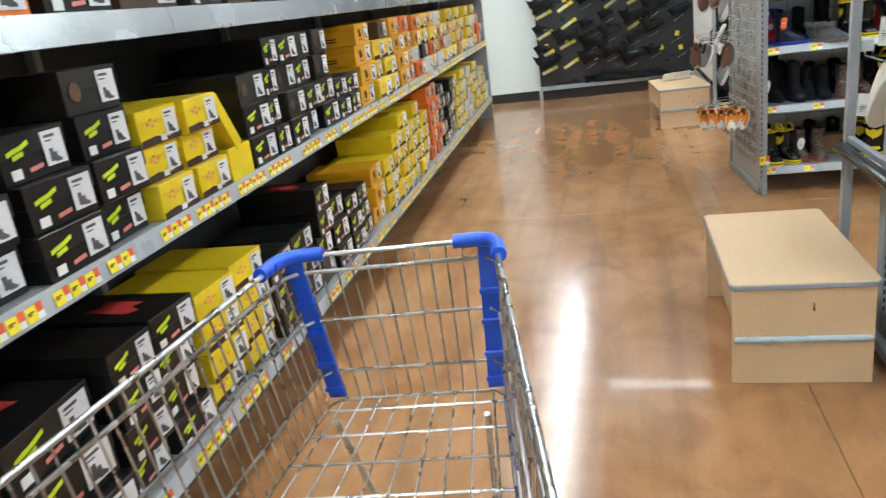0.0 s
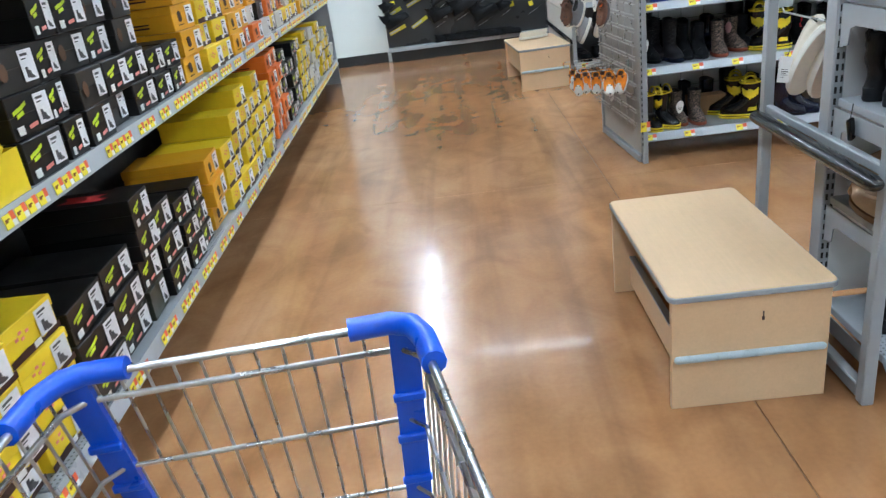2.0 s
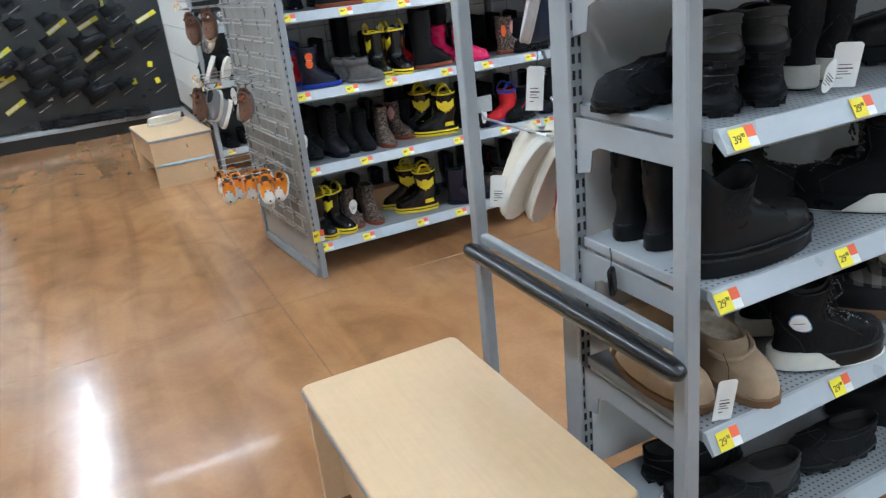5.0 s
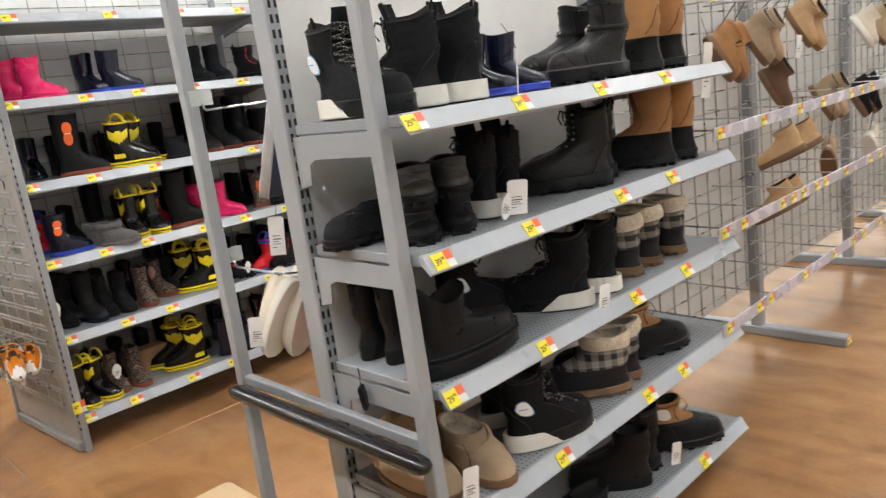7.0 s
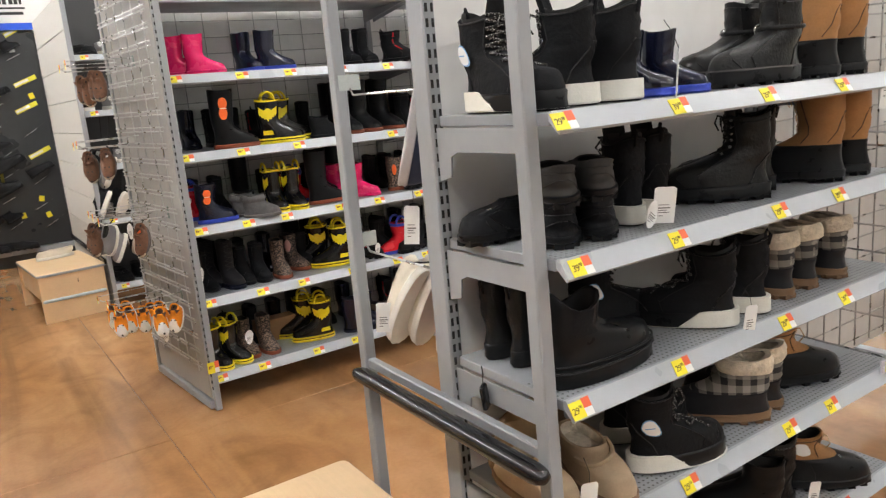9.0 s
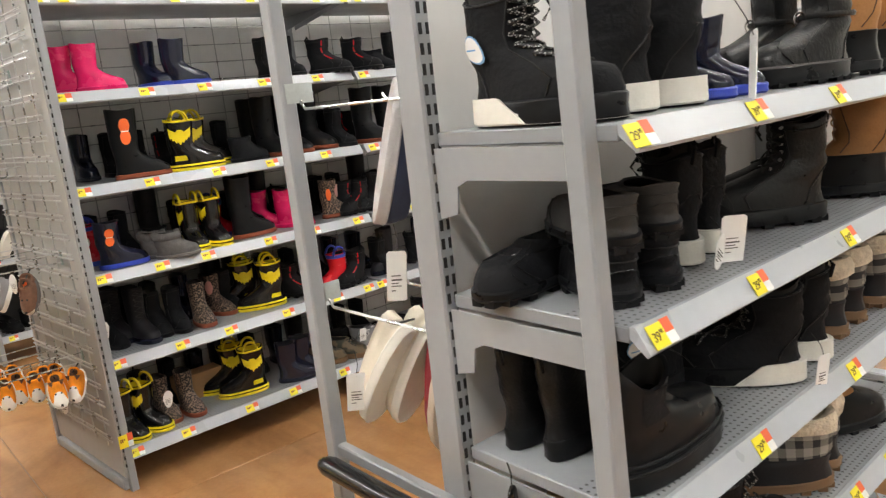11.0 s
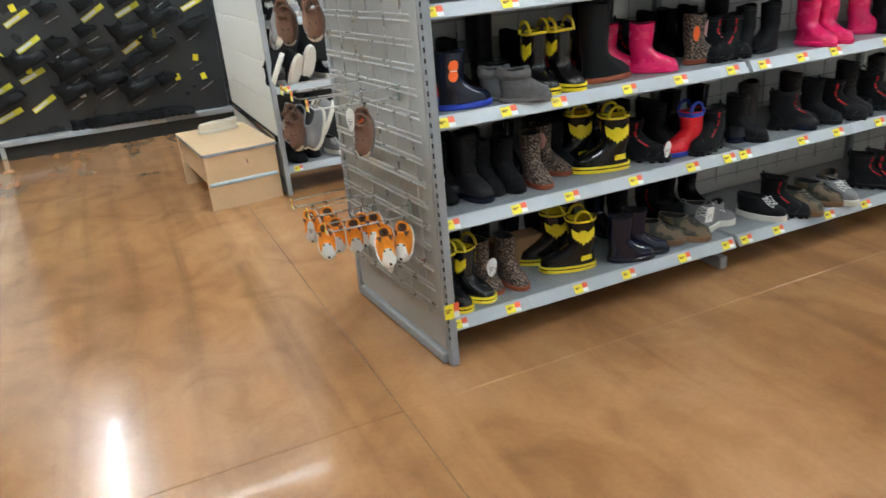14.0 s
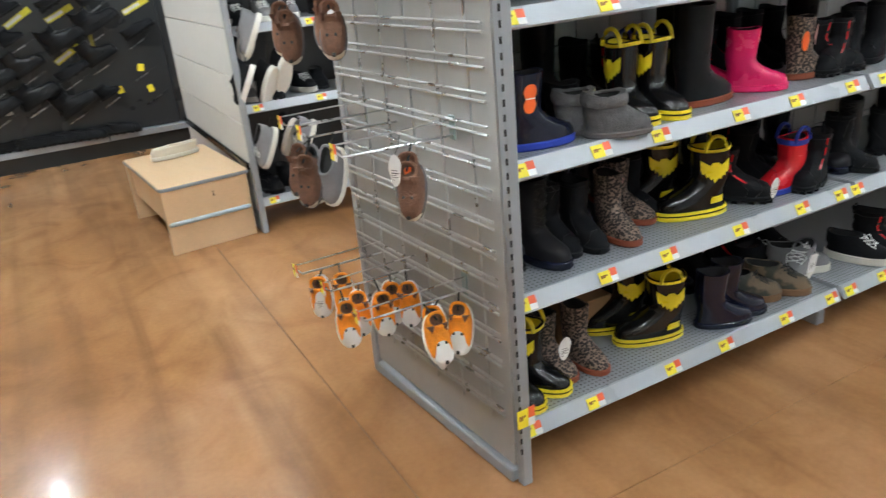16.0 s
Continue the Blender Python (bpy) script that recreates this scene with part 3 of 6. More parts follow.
def box_parts(kind, w, h, d):
    key = (kind, round(w, 3), round(h, 3), round(d, 3))
    if key in BOXP:
        return BOXP[key]
    out = [("body", mesh_of("body", cube((-d, 0.003, 0), (-0.003, w - 0.003, h - 0.004), 0.0015), BOXM[kind]), ""),
           ("lid", mesh_of("lid", cube((-d - 0.002, 0, h * (0.52 if kind in ("black", "grey", "red_black") else 0.66)), (0, w, h - 0.001), 0.002), BOXM[kind]), "")]
    f = 0.0012
    bm = bmesh.new()
    ly = w * 0.62
    slab_of(bm, ly, h * 0.16, w * 0.94, h * 0.88, f)
    out.append(("end_label", mesh_of("end_label", bm, LABELP), "pale paper boot label"))
    bm = bmesh.new()
    boot_mark(bm, ly + w * 0.07, h * 0.24, w * 0.13, f + 0.001)
    boot_mark(bm, ly + w * 0.13, h * 0.21, w * 0.1, f + 0.0014)
    slab_of(bm, ly + w * 0.04, h * 0.74, ly + w * 0.2, h * 0.8, f + 0.001)
    slab_of(bm, ly + w * 0.04, h * 0.66, ly + w * 0.14, h * 0.69, f + 0.001)
    out.append(("label_print", mesh_of("label_print", bm, SOFTI), ""))
    if kind in ("black", "grey", "red_black"):
        if kind != "grey":
            bm = bmesh.new()
            for k, (p, q, wd) in enumerate(((0.1, 0.56, 0.12), (0.2, 0.6, 0.14), (0.32, 0.66, 0.1), (0.16, 0.47, 0.16))):
                slab_of(bm, w * p, h * q, w * (p + wd), h * (q + 0.09), f + 0.0002 * k, h * 0.06)
            out.append(("lime_print", mesh_of("lime_print", bm, LIME), "lime green bar"))
            bm = bmesh.new()
            slab_of(bm, w * 0.36, h * 0.16, w * 0.56, h * 0.25, f, h * 0.04)
            out.append(("red_print", mesh_of("red_print", bm, PINK), "salmon red bar"))
            bm = bmesh.new()
            slab_of(bm, w * 0.1, h * 0.1, w * 0.24, h * 0.3, f)
            out.append(("small_label", mesh_of("small_label", bm, WHITE), ""))
        else:
            bm = bmesh.new()
            quad(bm, [(w * (0.2 + 0.1 * math.cos(a)), h * (0.5 + 0.22 * math.sin(a))) for a in [k * math.pi / 5 for k in range(10)]], f)
            out.append(("emblem", mesh_of("emblem", bm, mat("brown_ink", (0.12, 0.06, 0.03))), "dull brown oval emblem"))
        if kind == "red_black":
            bm = bmesh.new()
            pts = [(-d * 0.7, w * 0.3), (-d * 0.3, w * 0.24), (-d * 0.24, w * 0.4), (-d * 0.36, w * 0.5), (-d * 0.3, w * 0.68), (-d * 0.7, w * 0.72), (-d * 0.64, w * 0.5)]
            a = [bm.verts.new((p, q, h + 0.0004)) for p, q in pts]
            bm.faces.new(a)
            out.append(("lid_emblem", mesh_of("lid_emblem", bm, REDI), "plain red emblem on the lid"))
    if kind == "yellow":
        bm = bmesh.new()
        rnd = random.Random(5)
        top = [(w * k / 9, h * (0.1 + 0.14 * rnd.random())) for k in range(10)]
        quad(bm, [(0.0005, 0.001), (w - 0.0005, 0.001)] + top[::-1], f * 0.6)
        out.append(("ragged_band", mesh_of("ragged_band", bm, SEPIA), "dark ragged printed band"))
        bm = bmesh.new()
        for p, q in ((0.2, 0.55), (0.3, 0.48), (0.28, 0.66), (0.4, 0.58)):
            slab_of(bm, w * p, h * q, w * (p + 0.055), h * (q + 0.08), f)
        out.append(("red_print", mesh_of("red_print", bm, PINK), ""))
        bm = bmesh.new()
        slab_of(bm, w * 0.46, h * 0.05, w * 0.6, h * 0.22, f + 0.0008)
        out.append(("small_label", mesh_of("small_label", bm, WHITE), ""))
    if kind in ("amber", "orange"):
        bm = bmesh.new()
        quad(bm, [(w * 0.24, h * 0.36), (w * 0.32, h * 0.3), (w * 0.4, h * 0.4), (w * 0.38, h * 0.68), (w * 0.3, h * 0.74), (w * 0.22, h * 0.66)], f)
        slab_of(bm, w * 0.2, h * 0.18, w * 0.44, h * 0.22, f)
        out.append(("emblem", mesh_of("emblem", bm, SEPIA), "small dark emblem"))
        bm = bmesh.new()
        for k in range(2):
            a = [bm.verts.new((p, 0.0 - 0.0008 - 0.0003 * k, q)) for p, q in ((-d * 0.62, h * (0.22 + 0.13 * k)), (-d * 0.3, h * (0.22 + 0.13 * k)), (-d * 0.3, h * (0.28 + 0.13 * k)), (-d * 0.62, h * (0.28 + 0.13 * k)))]
            bm.faces.new(a)
        out.append(("side_print", mesh_of("side_print", bm, SEPIA), ""))
    BOXP[key] = out
    return out


def shoebox(kind, m, w, h, d=0.33):
    t = thing("shoebox", LABELS[kind], "shoebox", m, "boxed boots on the shelving")
    for name, me, label in box_parts(kind, w, h, d):
        part(name, me, None, t, label)
    return t


def stacks(z, cols):
    for y, w, n, kind, h in cols:
        zz = z
        for k in range(n):
            kd = kind if isinstance(kind, str) else kind[k % len(kind)]
            dx = random.uniform(-0.04, -0.004)
            shoebox(kd, ML @ pose(-0.012 + dx, y - 3.5 + random.uniform(-0.006, 0.006), zz, 0, 0, random.choice((-1, 1)) * random.uniform(0.2, 3.4)), w - 0.012, h)
            zz += h + 0.0008


stacks(LZ[0] + 0.001, [
    (0.3, 0.26, 3, "black", 0.12), (0.57, 0.26, 4, "black", 0.11), (0.85, 0.3, 3, "red_black", 0.13), (1.16, 0.3, 3, "red_black", 0.13), (1.47, 0.3, 3, "red_black", 0.115),
    (1.78, 0.18, 4, "black", 0.095), (1.97, 0.2, 4, ("black", "black", "black", "red_black"), 0.095), (2.18, 0.23, 4, "yellow", 0.088), (2.42, 0.22, 4, "yellow", 0.088), (2.65, 0.24, 3, "black", 0.093), (2.9, 0.23, 3, "black", 0.093),
    (3.14, 0.17, 4, ("olive", "black", "red_black", "red_black"), 0.1), (3.32, 0.2, 3, "red_black", 0.1), (3.54, 0.17, 3, "black", 0.085), (3.72, 0.17, 3, "black", 0.085),
    (3.93, 0.24, 3, "amber", 0.098), (4.18, 0.2, 3, "yellow", 0.094), (4.39, 0.2, 4, "yellow", 0.094), (4.6, 0.2, 5, "yellow", 0.09), (4.81, 0.2, 4, "yellow", 0.09), (5.02, 0.2, 5, "yellow", 0.09), (5.23, 0.19, 4, "yellow", 0.09),
    (5.45, 0.22, 5, "orange", 0.098), (5.68, 0.22, 5, ("orange", "orange", "amber"), 0.098), (5.92, 0.2, 5, "black", 0.09), (6.13, 0.2, 4, "black", 0.09), (6.34, 0.2, 5, ("black", "grey"), 0.09),
    (6.56, 0.2, 5, "yellow", 0.09), (6.77, 0.2, 4, "yellow", 0.09), (6.98, 0.2, 5, ("yellow", "white"), 0.09), (7.2, 0.22, 5, ("white", "yellow"), 0.09), (7.44, 0.22, 4, ("white", "white", "yellow"), 0.09), (7.68, 0.2, 5, "yellow", 0.09), (7.9, 0.2, 4, ("yellow", "white"), 0.09), (8.12, 0.2, 4, "yellow", 0.09), (8.34, 0.2, 3, "white", 0.09)])
stacks(LZ[1] + 0.001, [
    (0.2, 0.26, 4, "black", 0.1), (0.47, 0.26, 4, "black", 0.1), (0.74, 0.26, 4, "red_black", 0.1), (1.01, 0.22, 4, "black", 0.1), (1.24, 0.22, 4, "black", 0.1), (1.47, 0.22, 4, "black", 0.1), (1.7, 0.22, 3, "black", 0.1), (1.93, 0.2, 4, ("black", "black", "black", "grey"), 0.1),
    (2.14, 0.2, 3, "yellow", 0.092), (2.34, 0.19, 3, "yellow", 0.092), (2.71, 0.2, 3, ("black", "black", "grey"), 0.1), (2.92, 0.12, 4, "black", 0.1), (3.05, 0.19, 4, ("black", "grey", "grey", "black"), 0.1), (3.24, 0.2, 4, ("grey", "black", "black", "grey"), 0.1), (3.45, 0.19, 4, ("black", "black", "grey", "grey"), 0.1), (3.66, 0.17, 2, "black", 0.09), (3.84, 0.17, 2, "black", 0.09),
    (4.04, 0.25, 4, "amber", 0.098), (4.3, 0.22, 3, "yellow", 0.098), (4.53, 0.22, 4, ("yellow", "yellow", "yellow", "brown"), 0.096), (4.77, 0.25, 4, "amber", 0.098), (5.03, 0.24, 4, ("orange", "amber", "amber", "orange"), 0.098), (5.28, 0.24, 4, ("orange", "white", "amber", "orange"), 0.096),
    (5.55, 0.22, 4, ("white", "grey", "yellow", "yellow"), 0.096), (5.78, 0.22, 4, ("yellow", "orange", "yellow", "amber"), 0.096), (6.02, 0.22, 4, ("white", "yellow", "amber"), 0.096), (6.26, 0.22, 3, ("yellow", "orange"), 0.096), (6.5, 0.22, 4, ("yellow", "white", "amber"), 0.096), (6.75, 0.22, 3, "yellow", 0.096), (7.0, 0.22, 4, ("amber", "yellow"), 0.096), (7.25, 0.22, 3, ("yellow", "orange"), 0.096), (7.5, 0.22, 4, "yellow", 0.096), (7.76, 0.22, 3, ("white", "yellow"), 0.096), (8.0, 0.22, 4, "yellow", 0.096), (8.25, 0.22, 3, "orange", 0.096)])
top = []
y = 0.3
while y < 8.3:
    w = random.choice((0.22, 0.26, 0.3))
    top.append((y, w, random.choice((2, 3)), random.choice(("brown", "yellow", "red_black", "amber", "brown", "orange") if y < 4 else ("yellow", "amber", "orange", "yellow")), 0.11))
    y += w + 0.02
stacks(LZ[2] + 0.001, top)
# an opened yellow box, its lid tipped up, and a half-open black one with tissue
t = thing("open_shoebox", "open yellow shoebox with its lid leaning against it", "shoebox", ML @ pose(-0.02, 2.535 - 3.5, LZ[1] + 0.001), "boxed boots on the shelving")
bm = cube((-0.33, 0.0, 0.0), (0, 0.15, 0.004))
for a, b in (((-0.33, 0.0, 0.004), (0, 0.003, 0.1)), ((-0.33, 0.147, 0.004), (0, 0.15, 0.1)), ((-0.33, 0.003, 0.004), (-0.327, 0.147, 0.1)), ((-0.003, 0.003, 0.004), (0, 0.147, 0.1))):
    box(bm, a, b)
part("body", bm, BOXM["yellow"], t)
bm = cube((-0.34, -0.003, 0), (0.004, 0.003, 0.19))
box(bm, (-0.34, 0.003, 0), (-0.336, 0.04, 0.19))
box(bm, (0.0, 0.003, 0), (0.004, 0.04, 0.19))
lid = part("lid", bm, BOXM["yellow"], t, "tipped yellow lid")
lid.matrix_basis = pose(0.0, 0.06, 0.09, 32, 0, 0)
part("lining", cube((-0.3, 0.01, 0.05), (-0.03, 0.14, 0.085), 0.01), BOXM["brown"], t, "dark shoe inside the box")


# ---- shoe fitting benches ----
def bench(m, w, length, h, label, apron=False):
    t = thing("fitting_bench", label, "bench", m, "fitting benches")
    bm = bmesh.new()
    rings = []
    r = 0.022
    for z, inset in ((h - 0.019, 0.0), (h - 0.003, 0.0), (h, 0.003)):
        ring = []
        for cx, cy, a0 in ((w / 2 - r, length / 2 - r, 0), (-w / 2 + r, length / 2 - r, 90), (-w / 2 + r, -length / 2 + r, 180), (w / 2 - r, -length / 2 + r, 270)):
            for k in range(5):
                a = radians(a0 + 22.5 * k)
                ring.append(V(cx + (r - inset) * math.cos(a), cy + (r - inset) * math.sin(a), z))
        rings.append(ring)
    loft(bm, rings)
    top = part("top", bm, WOOD, t, "pale maple laminate top")
    bm = bmesh.new()
    ring = [[V(p.x * (1 + s / (w / 2)), p.y * (1 + s / (length / 2)), z) for p in rings[0]] for s, z in ((0.0003, h - 0.0195), (0.0022, h - 0.017), (0.0022, h - 0.005), (0.0003, h - 0.0028))]
    loft(bm, ring, False, False)
    part("edging", bm, EDGE, top, "grey vinyl edge strip")
    for s in (-1, 1):
        y0 = s * (length / 2 - 0.006)
        ya, yb = sorted((y0, y0 - s * 0.019))
        p = part("end_panel", cube((-w / 2 + 0.006, ya, 0), (w / 2 - 0.014, yb, h - 0.0195), 0.001), WOOD, t)
        bm = bmesh.new()
        yy = y0 + s * 0.006
        loft(bm, [[V(x, yy + 0.009 * k * math.sin(a), 0.455 * h + 0.011 * k * math.cos(a)) for a in [i * math.pi / 4 for i in range(8)]] for x, k in ((-w / 2 + 0.012, 0.5), (-w / 2 + 0.018, 1), (w / 2 - 0.03, 1), (w / 2 - 0.022, 0.5))])
        part("bumper_strip", bm, RAILP, p, "pale grey-blue plastic bumper strip", smooth=50)
    ya, yb = -length / 2 + 0.026, length / 2 - 0.026
    if apron:
        part("apron", cube((-w / 2 + 0.022, ya, h * 0.42), (-w / 2 + 0.04, yb, h - 0.0195), 0.001), WOOD, t)
    else:
        part("side_rail", cube((-w / 2 + 0.06, ya, 0.03), (-w / 2 + 0.078, yb, 0.13), 0.001), WOOD, t)
        part("bottom_edging", cube((-w / 2 + 0.058, ya, 0.1305), (-w / 2 + 0.08, yb, 0.137), 0.001), EDGE, t)
    part("side_rail", cube((w / 2 - 0.078, ya, 0.03), (w / 2 - 0.06, yb, h - 0.0195), 0.001), WOOD, t)
    bm = cube((0.024, -length / 2 + 0.0035, h * 0.725), (0.03, -length / 2 + 0.0062, h * 0.755))
    box(bm, (0.0255, -length / 2 + 0.0035, h * 0.755), (0.0285, -length / 2 + 0.0062, h * 0.8))
    part("gouge", bm, SEPIA, t, "small dark gouge")
    return t


bench(pose(0.785, 3.106, 0), 0.422, 0.736, 0.34, "low maple laminate shoe fitting bench with grey edging")
bench(pose(0.79, 7.49, 0, 0, 0, 4.5), 0.428, 0.75, 0.33, "low maple laminate bench with a white shoe on it", True)


# ---- shopping cart ----
def cart(m):
    t = thing("shopping_cart", "wire shopping cart with blue plastic corner guards", "shopping cart", m)
    L = 0.88

    def P(u, v, s):
        half = (0.213 + 0.1 * v) * (1 - 0.1 * s)
        return V(u * half, -v + 0.07 * s * (1 - v / L), 0.82 + 0.03 * v - s * (0.37 - 0.03 * v))

    def W(name, pts, r, material=CHROME, label="", n=6):
        return part(name, wire(pts, r, n), material, t, label, smooth=60)

    W("rim", [P(-1, L, 0), P(-1, 0.04, 0), P(-0.88, 0.0, 0), P(0.88, 0, 0), P(1, 0.04, 0), P(1, L, 0)], 0.0052, label="thick zinc top rim", n=8)
    for s in (0.1, 0.42, 0.78, 1.0):
        W("hoop", [P(-1, L, s), P(-1, 0.03, s), P(-0.9, 0.003, s), P(0.9, 0.003, s), P(1, 0.03, s), P(1, L, s)], 0.0033 if s > 0.1 else 0.0042)
    for k in range(12):
        u = -0.85 + 1.7 * k / 11
        W("wire", [P(u, -0.004, 0.0), P(u, -0.004, 1.0)], 0.0021)
    for sd in (-1, 1):
        for k in range(24):
            v = 0.03 + 0.034 * k
            W("wire", [P(sd, v, 0) + V(sd * 0.004, 0, 0), P(sd, v, 1) + V(sd * 0.004, 0, 0)], 0.0021)
    for k in range(9):
        u = -0.88 + 0.22 * k
        W("floor_wire", [P(u, 0, 1), P(u, L, 1)], 0.0021)
    for k in range(8):
        W("floor_wire", [P(-1, 0.1 * k + 0.05, 1.005), P(1, 0.1 * k + 0.05, 1.005)], 0.0026)
    for sd in (-1, 1):
        g = [P(sd * 0.62, -0.001, -0.005), P(sd * 0.86, -0.002, -0.005), P(sd * 0.97, 0.012, -0.005), P(sd * 1.01, 0.05, -0.01), P(sd * 1.01, 0.11, -0.005)]
        W("corner_guard", g, 0.0145, BLUE, "bright blue plastic corner guard", 10)
        bm = bmesh.new()
        ring = []
        for s in (0.02, 0.25, 0.5, 0.75, 0.97):
            c = P(sd * 0.93, 0.004, s)
            ring.append([c + V(dx, dy, 0) for dx, dy in ((-0.019, -0.004), (0.017, -0.004), (0.017, 0.006), (-0.019, 0.006))])
        loft(bm, ring)
        strip = part("corner_strip", bm, BLUE, t, "blue plastic corner strip")
        for s in (0.3, 0.5, 0.72, 0.9):
            c = P(sd * 0.93, 0.004, s)
            part("clip", cube(c + V(-0.022, -0.012, -0.006), c + V(0.02, -0.004, 0.006), 0.002), BLUE, strip)
    W("handle", [P(-1.02, L + 0.06, -0.1), P(1.02, L + 0.06, -0.1)], 0.016, BLUE, "blue push handle", 12)
    for sd in (-1, 1):
        W("handle_arm", [P(sd, L, 0), P(sd, L + 0.06, -0.1)], 0.009, CHROME)
        W("chassis_tube", [P(sd * 0.8, 0.02, 1.85), P(sd * 0.85, L, 1.8), P(sd * 0.9, L + 0.02, 1.0)], 0.011, CHROME)
        W("strut", [P(sd * 0.8, 0.1, 1.0), P(sd * 0.8, 0.03, 1.85)], 0.008, CHROME)
        for v, rr in ((0.08, 0.055), (L - 0.02, 0.055)):
            c = P(sd * 0.82, v, 1.0)
            bm = bmesh.new()
            loft(bm, [[V(c.x + dx, c.y + q * math.cos(a), 0.055 + q * math.sin(a)) for a in [i * math.pi / 8 for i in range(16)]] for dx, q in ((-0.014, 0.045), (-0.011, 0.055), (0.011, 0.055), (0.014, 0.045))])
            wheel = part("caster", bm, BUMPER, t, "black rubber caster wheel", smooth=50)
            part("fork", cube((c.x - 0.018, c.y - 0.012, 0.06), (c.x - 0.0145, c.y + 0.012, 0.16)), CHROME, wheel)
    return t


cart(pose(-0.185, 1.85, 0, 0, 0, 6.5))


# ---- display wall at the end of the aisle ----
BX0, BX1, BYF = -0.63, 2.9, 9.6
board = shelf_unit("shoe_display_wall", "black shoe display wall with slanted yellow price strips")
part("panel", cube((BX0, BYF, 0.16), (1.15, WALLY - 0.001, 2.1), 0.003), BOARD, board, "black display panel")
part("panel", cube((1.153, BYF, 0.16), (BX1, WALLY - 0.001, 2.1), 0.003), BOARD, board, "black display panel")
part("ledge", cube((BX0, BYF - 0.07, 0.115), (0.62, WALLY - 0.001, 0.158), 0.004), SHELF, board, "pale grey steel ledge")
part("ledge", cube((0.623, BYF - 0.07, 0.115), (BX1, WALLY - 0.001, 0.158), 0.004), STEEL, board, "grey steel ledge")
part("kick_plate", cube((BX0 + 0.02, BYF - 0.02, 0.0), (BX1, WALLY - 0.001, 0.113)), BASEB, board, "black kick plate")
part("trim", cube((0.66, BYF - 0.008, 0.75), (0.685, BYF - 0.001, 2.1)), mat("olive_yellow_strip", (0.3, 0.27, 0.03)), board, "dull yellow vertical strip")
SIGNW = mat("white_sign_board", (0.8, 0.8, 0.8), rough=0.4, var=0.02)
sign = thing("wall_sign", "white store sign with dark lettering bars and blue base", "sign")
part("board", cube((BX0, BYF - 0.03, 2.12), (BX1, WALLY - 0.002, 2.55), 0.003), SIGNW, sign)
part("blue_band", cube((BX0, BYF - 0.034, 2.12), (BX1, BYF - 0.0305, 2.18)), BLUE, sign, "blue band")
bm = bmesh.new()
for k, (a, b) in enumerate(((0.84, 0.87), (0.88, 0.9), (0.91, 0.94), (0.95, 0.98), (1.0, 1.03), (1.04, 1.07), (1.08, 1.1))):
    box(bm, (a, BYF - 0.0335, 2.34), (b, BYF - 0.0305, 2.4 if k % 3 else 2.43))
box(bm, (0.84, BYF - 0.0335, 2.3), (1.12, BYF - 0.0305, 2.315))
box(bm, (0.86, BYF - 0.0335, 2.25), (1.1, BYF - 0.0305, 2.275))
part("lettering", bm, INK, sign, "dark lettering drawn as plain bars")
YSTRIP = mat("yellow_white_price_strip", (0.75, 0.68, 0.05), rough=0.5)
STRIPM = []
for full in (1, 0):
    bm = cube((-0.1, -0.004, -0.02), (0.1, 0, 0.02)) if full else cube((-0.1, -0.004, -0.007), (0.1, 0, 0.007))
    n = len(bm.faces)
    box(bm, (-0.095, -0.005, -0.008 if full else -0.002), (0.03, -0.0041, 0.012 if full else 0.003))
    bm.faces.ensure_lookup_table()
    for f in bm.faces[n:]:
        f.material_index = 1
    STRIPM.append(mesh_of("price_strip", bm, [YSTRIP, WHITE] if full else [BOARD, CHROME]))
rnd = random.Random(11)
SPOTS = []
for r in range(9):
    for c in range(8):
        x, z = -0.5 + 0.25 * c + rnd.uniform(-0.03, 0.03), 0.34 + 0.22 * r + 0.05 * (c % 2) + rnd.uniform(-0.03, 0.03)
        if x > 1.2:
            continue
        yellow = c in (0, 1) or (c >= 6 and rnd.random() < 0.75) or rnd.random() < 0.06
        ob = part("price_strip", STRIPM[0 if yellow else 1], None, board)
        ob.matrix_basis = pose(x, BYF - 0.002, z, 0, -26 + rnd.uniform(-5, 5), 0)
        SPOTS.append((x, z))
        if rnd.random() < 0.3:
            a = part("price_card", cube((-0.022, -0.002, -0.026), (0.022, 0, 0.026)), rnd.choice((YTAG, YTAG, WHITE)), board)
            a.matrix_basis = pose(x + rnd.uniform(-0.05, 0.08), BYF - 0.06, z + rnd.uniform(0.05, 0.1), 0, rnd.uniform(-20, 20), 0)

# ---- second gondola beyond the children's boots
GX, GY = 1.055, 7.13
g2 = shelf_unit("shoe_gondola", "grey steel gondola of dark sneakers beyond the bench")
part("upright", cube((GX - 0.014, GY - 0.03, 0), (GX + 0.014, GY, 2.1), 0.003), STEEL, g2)
ENDP = mat("pale_slatted_end_panel", (0.56, 0.55, 0.53), rough=0.5, var=0.06, scale=3)
for k in range(9):
    z = 0.1 + 0.22 * k
    part("slat", cube((GX - 0.012, GY + 0.002, z + 0.0015), (GX + 0.01, GY + 1.5, z + 0.2185), 0.003), ENDP, g2, "pale grey end slat")
part("bumper_strip", cube((GX - 0.03, GY + 0.0, 0.32), (GX - 0.013, GY + 1.5, 0.36), 0.005), BUMPER, g2, "black bumper strip")
part("base_rail", cube((GX - 0.014, GY + 0.002, 0.0), (GX + 0.014, GY + 1.5, 0.1), 0.003), STEEL, g2)
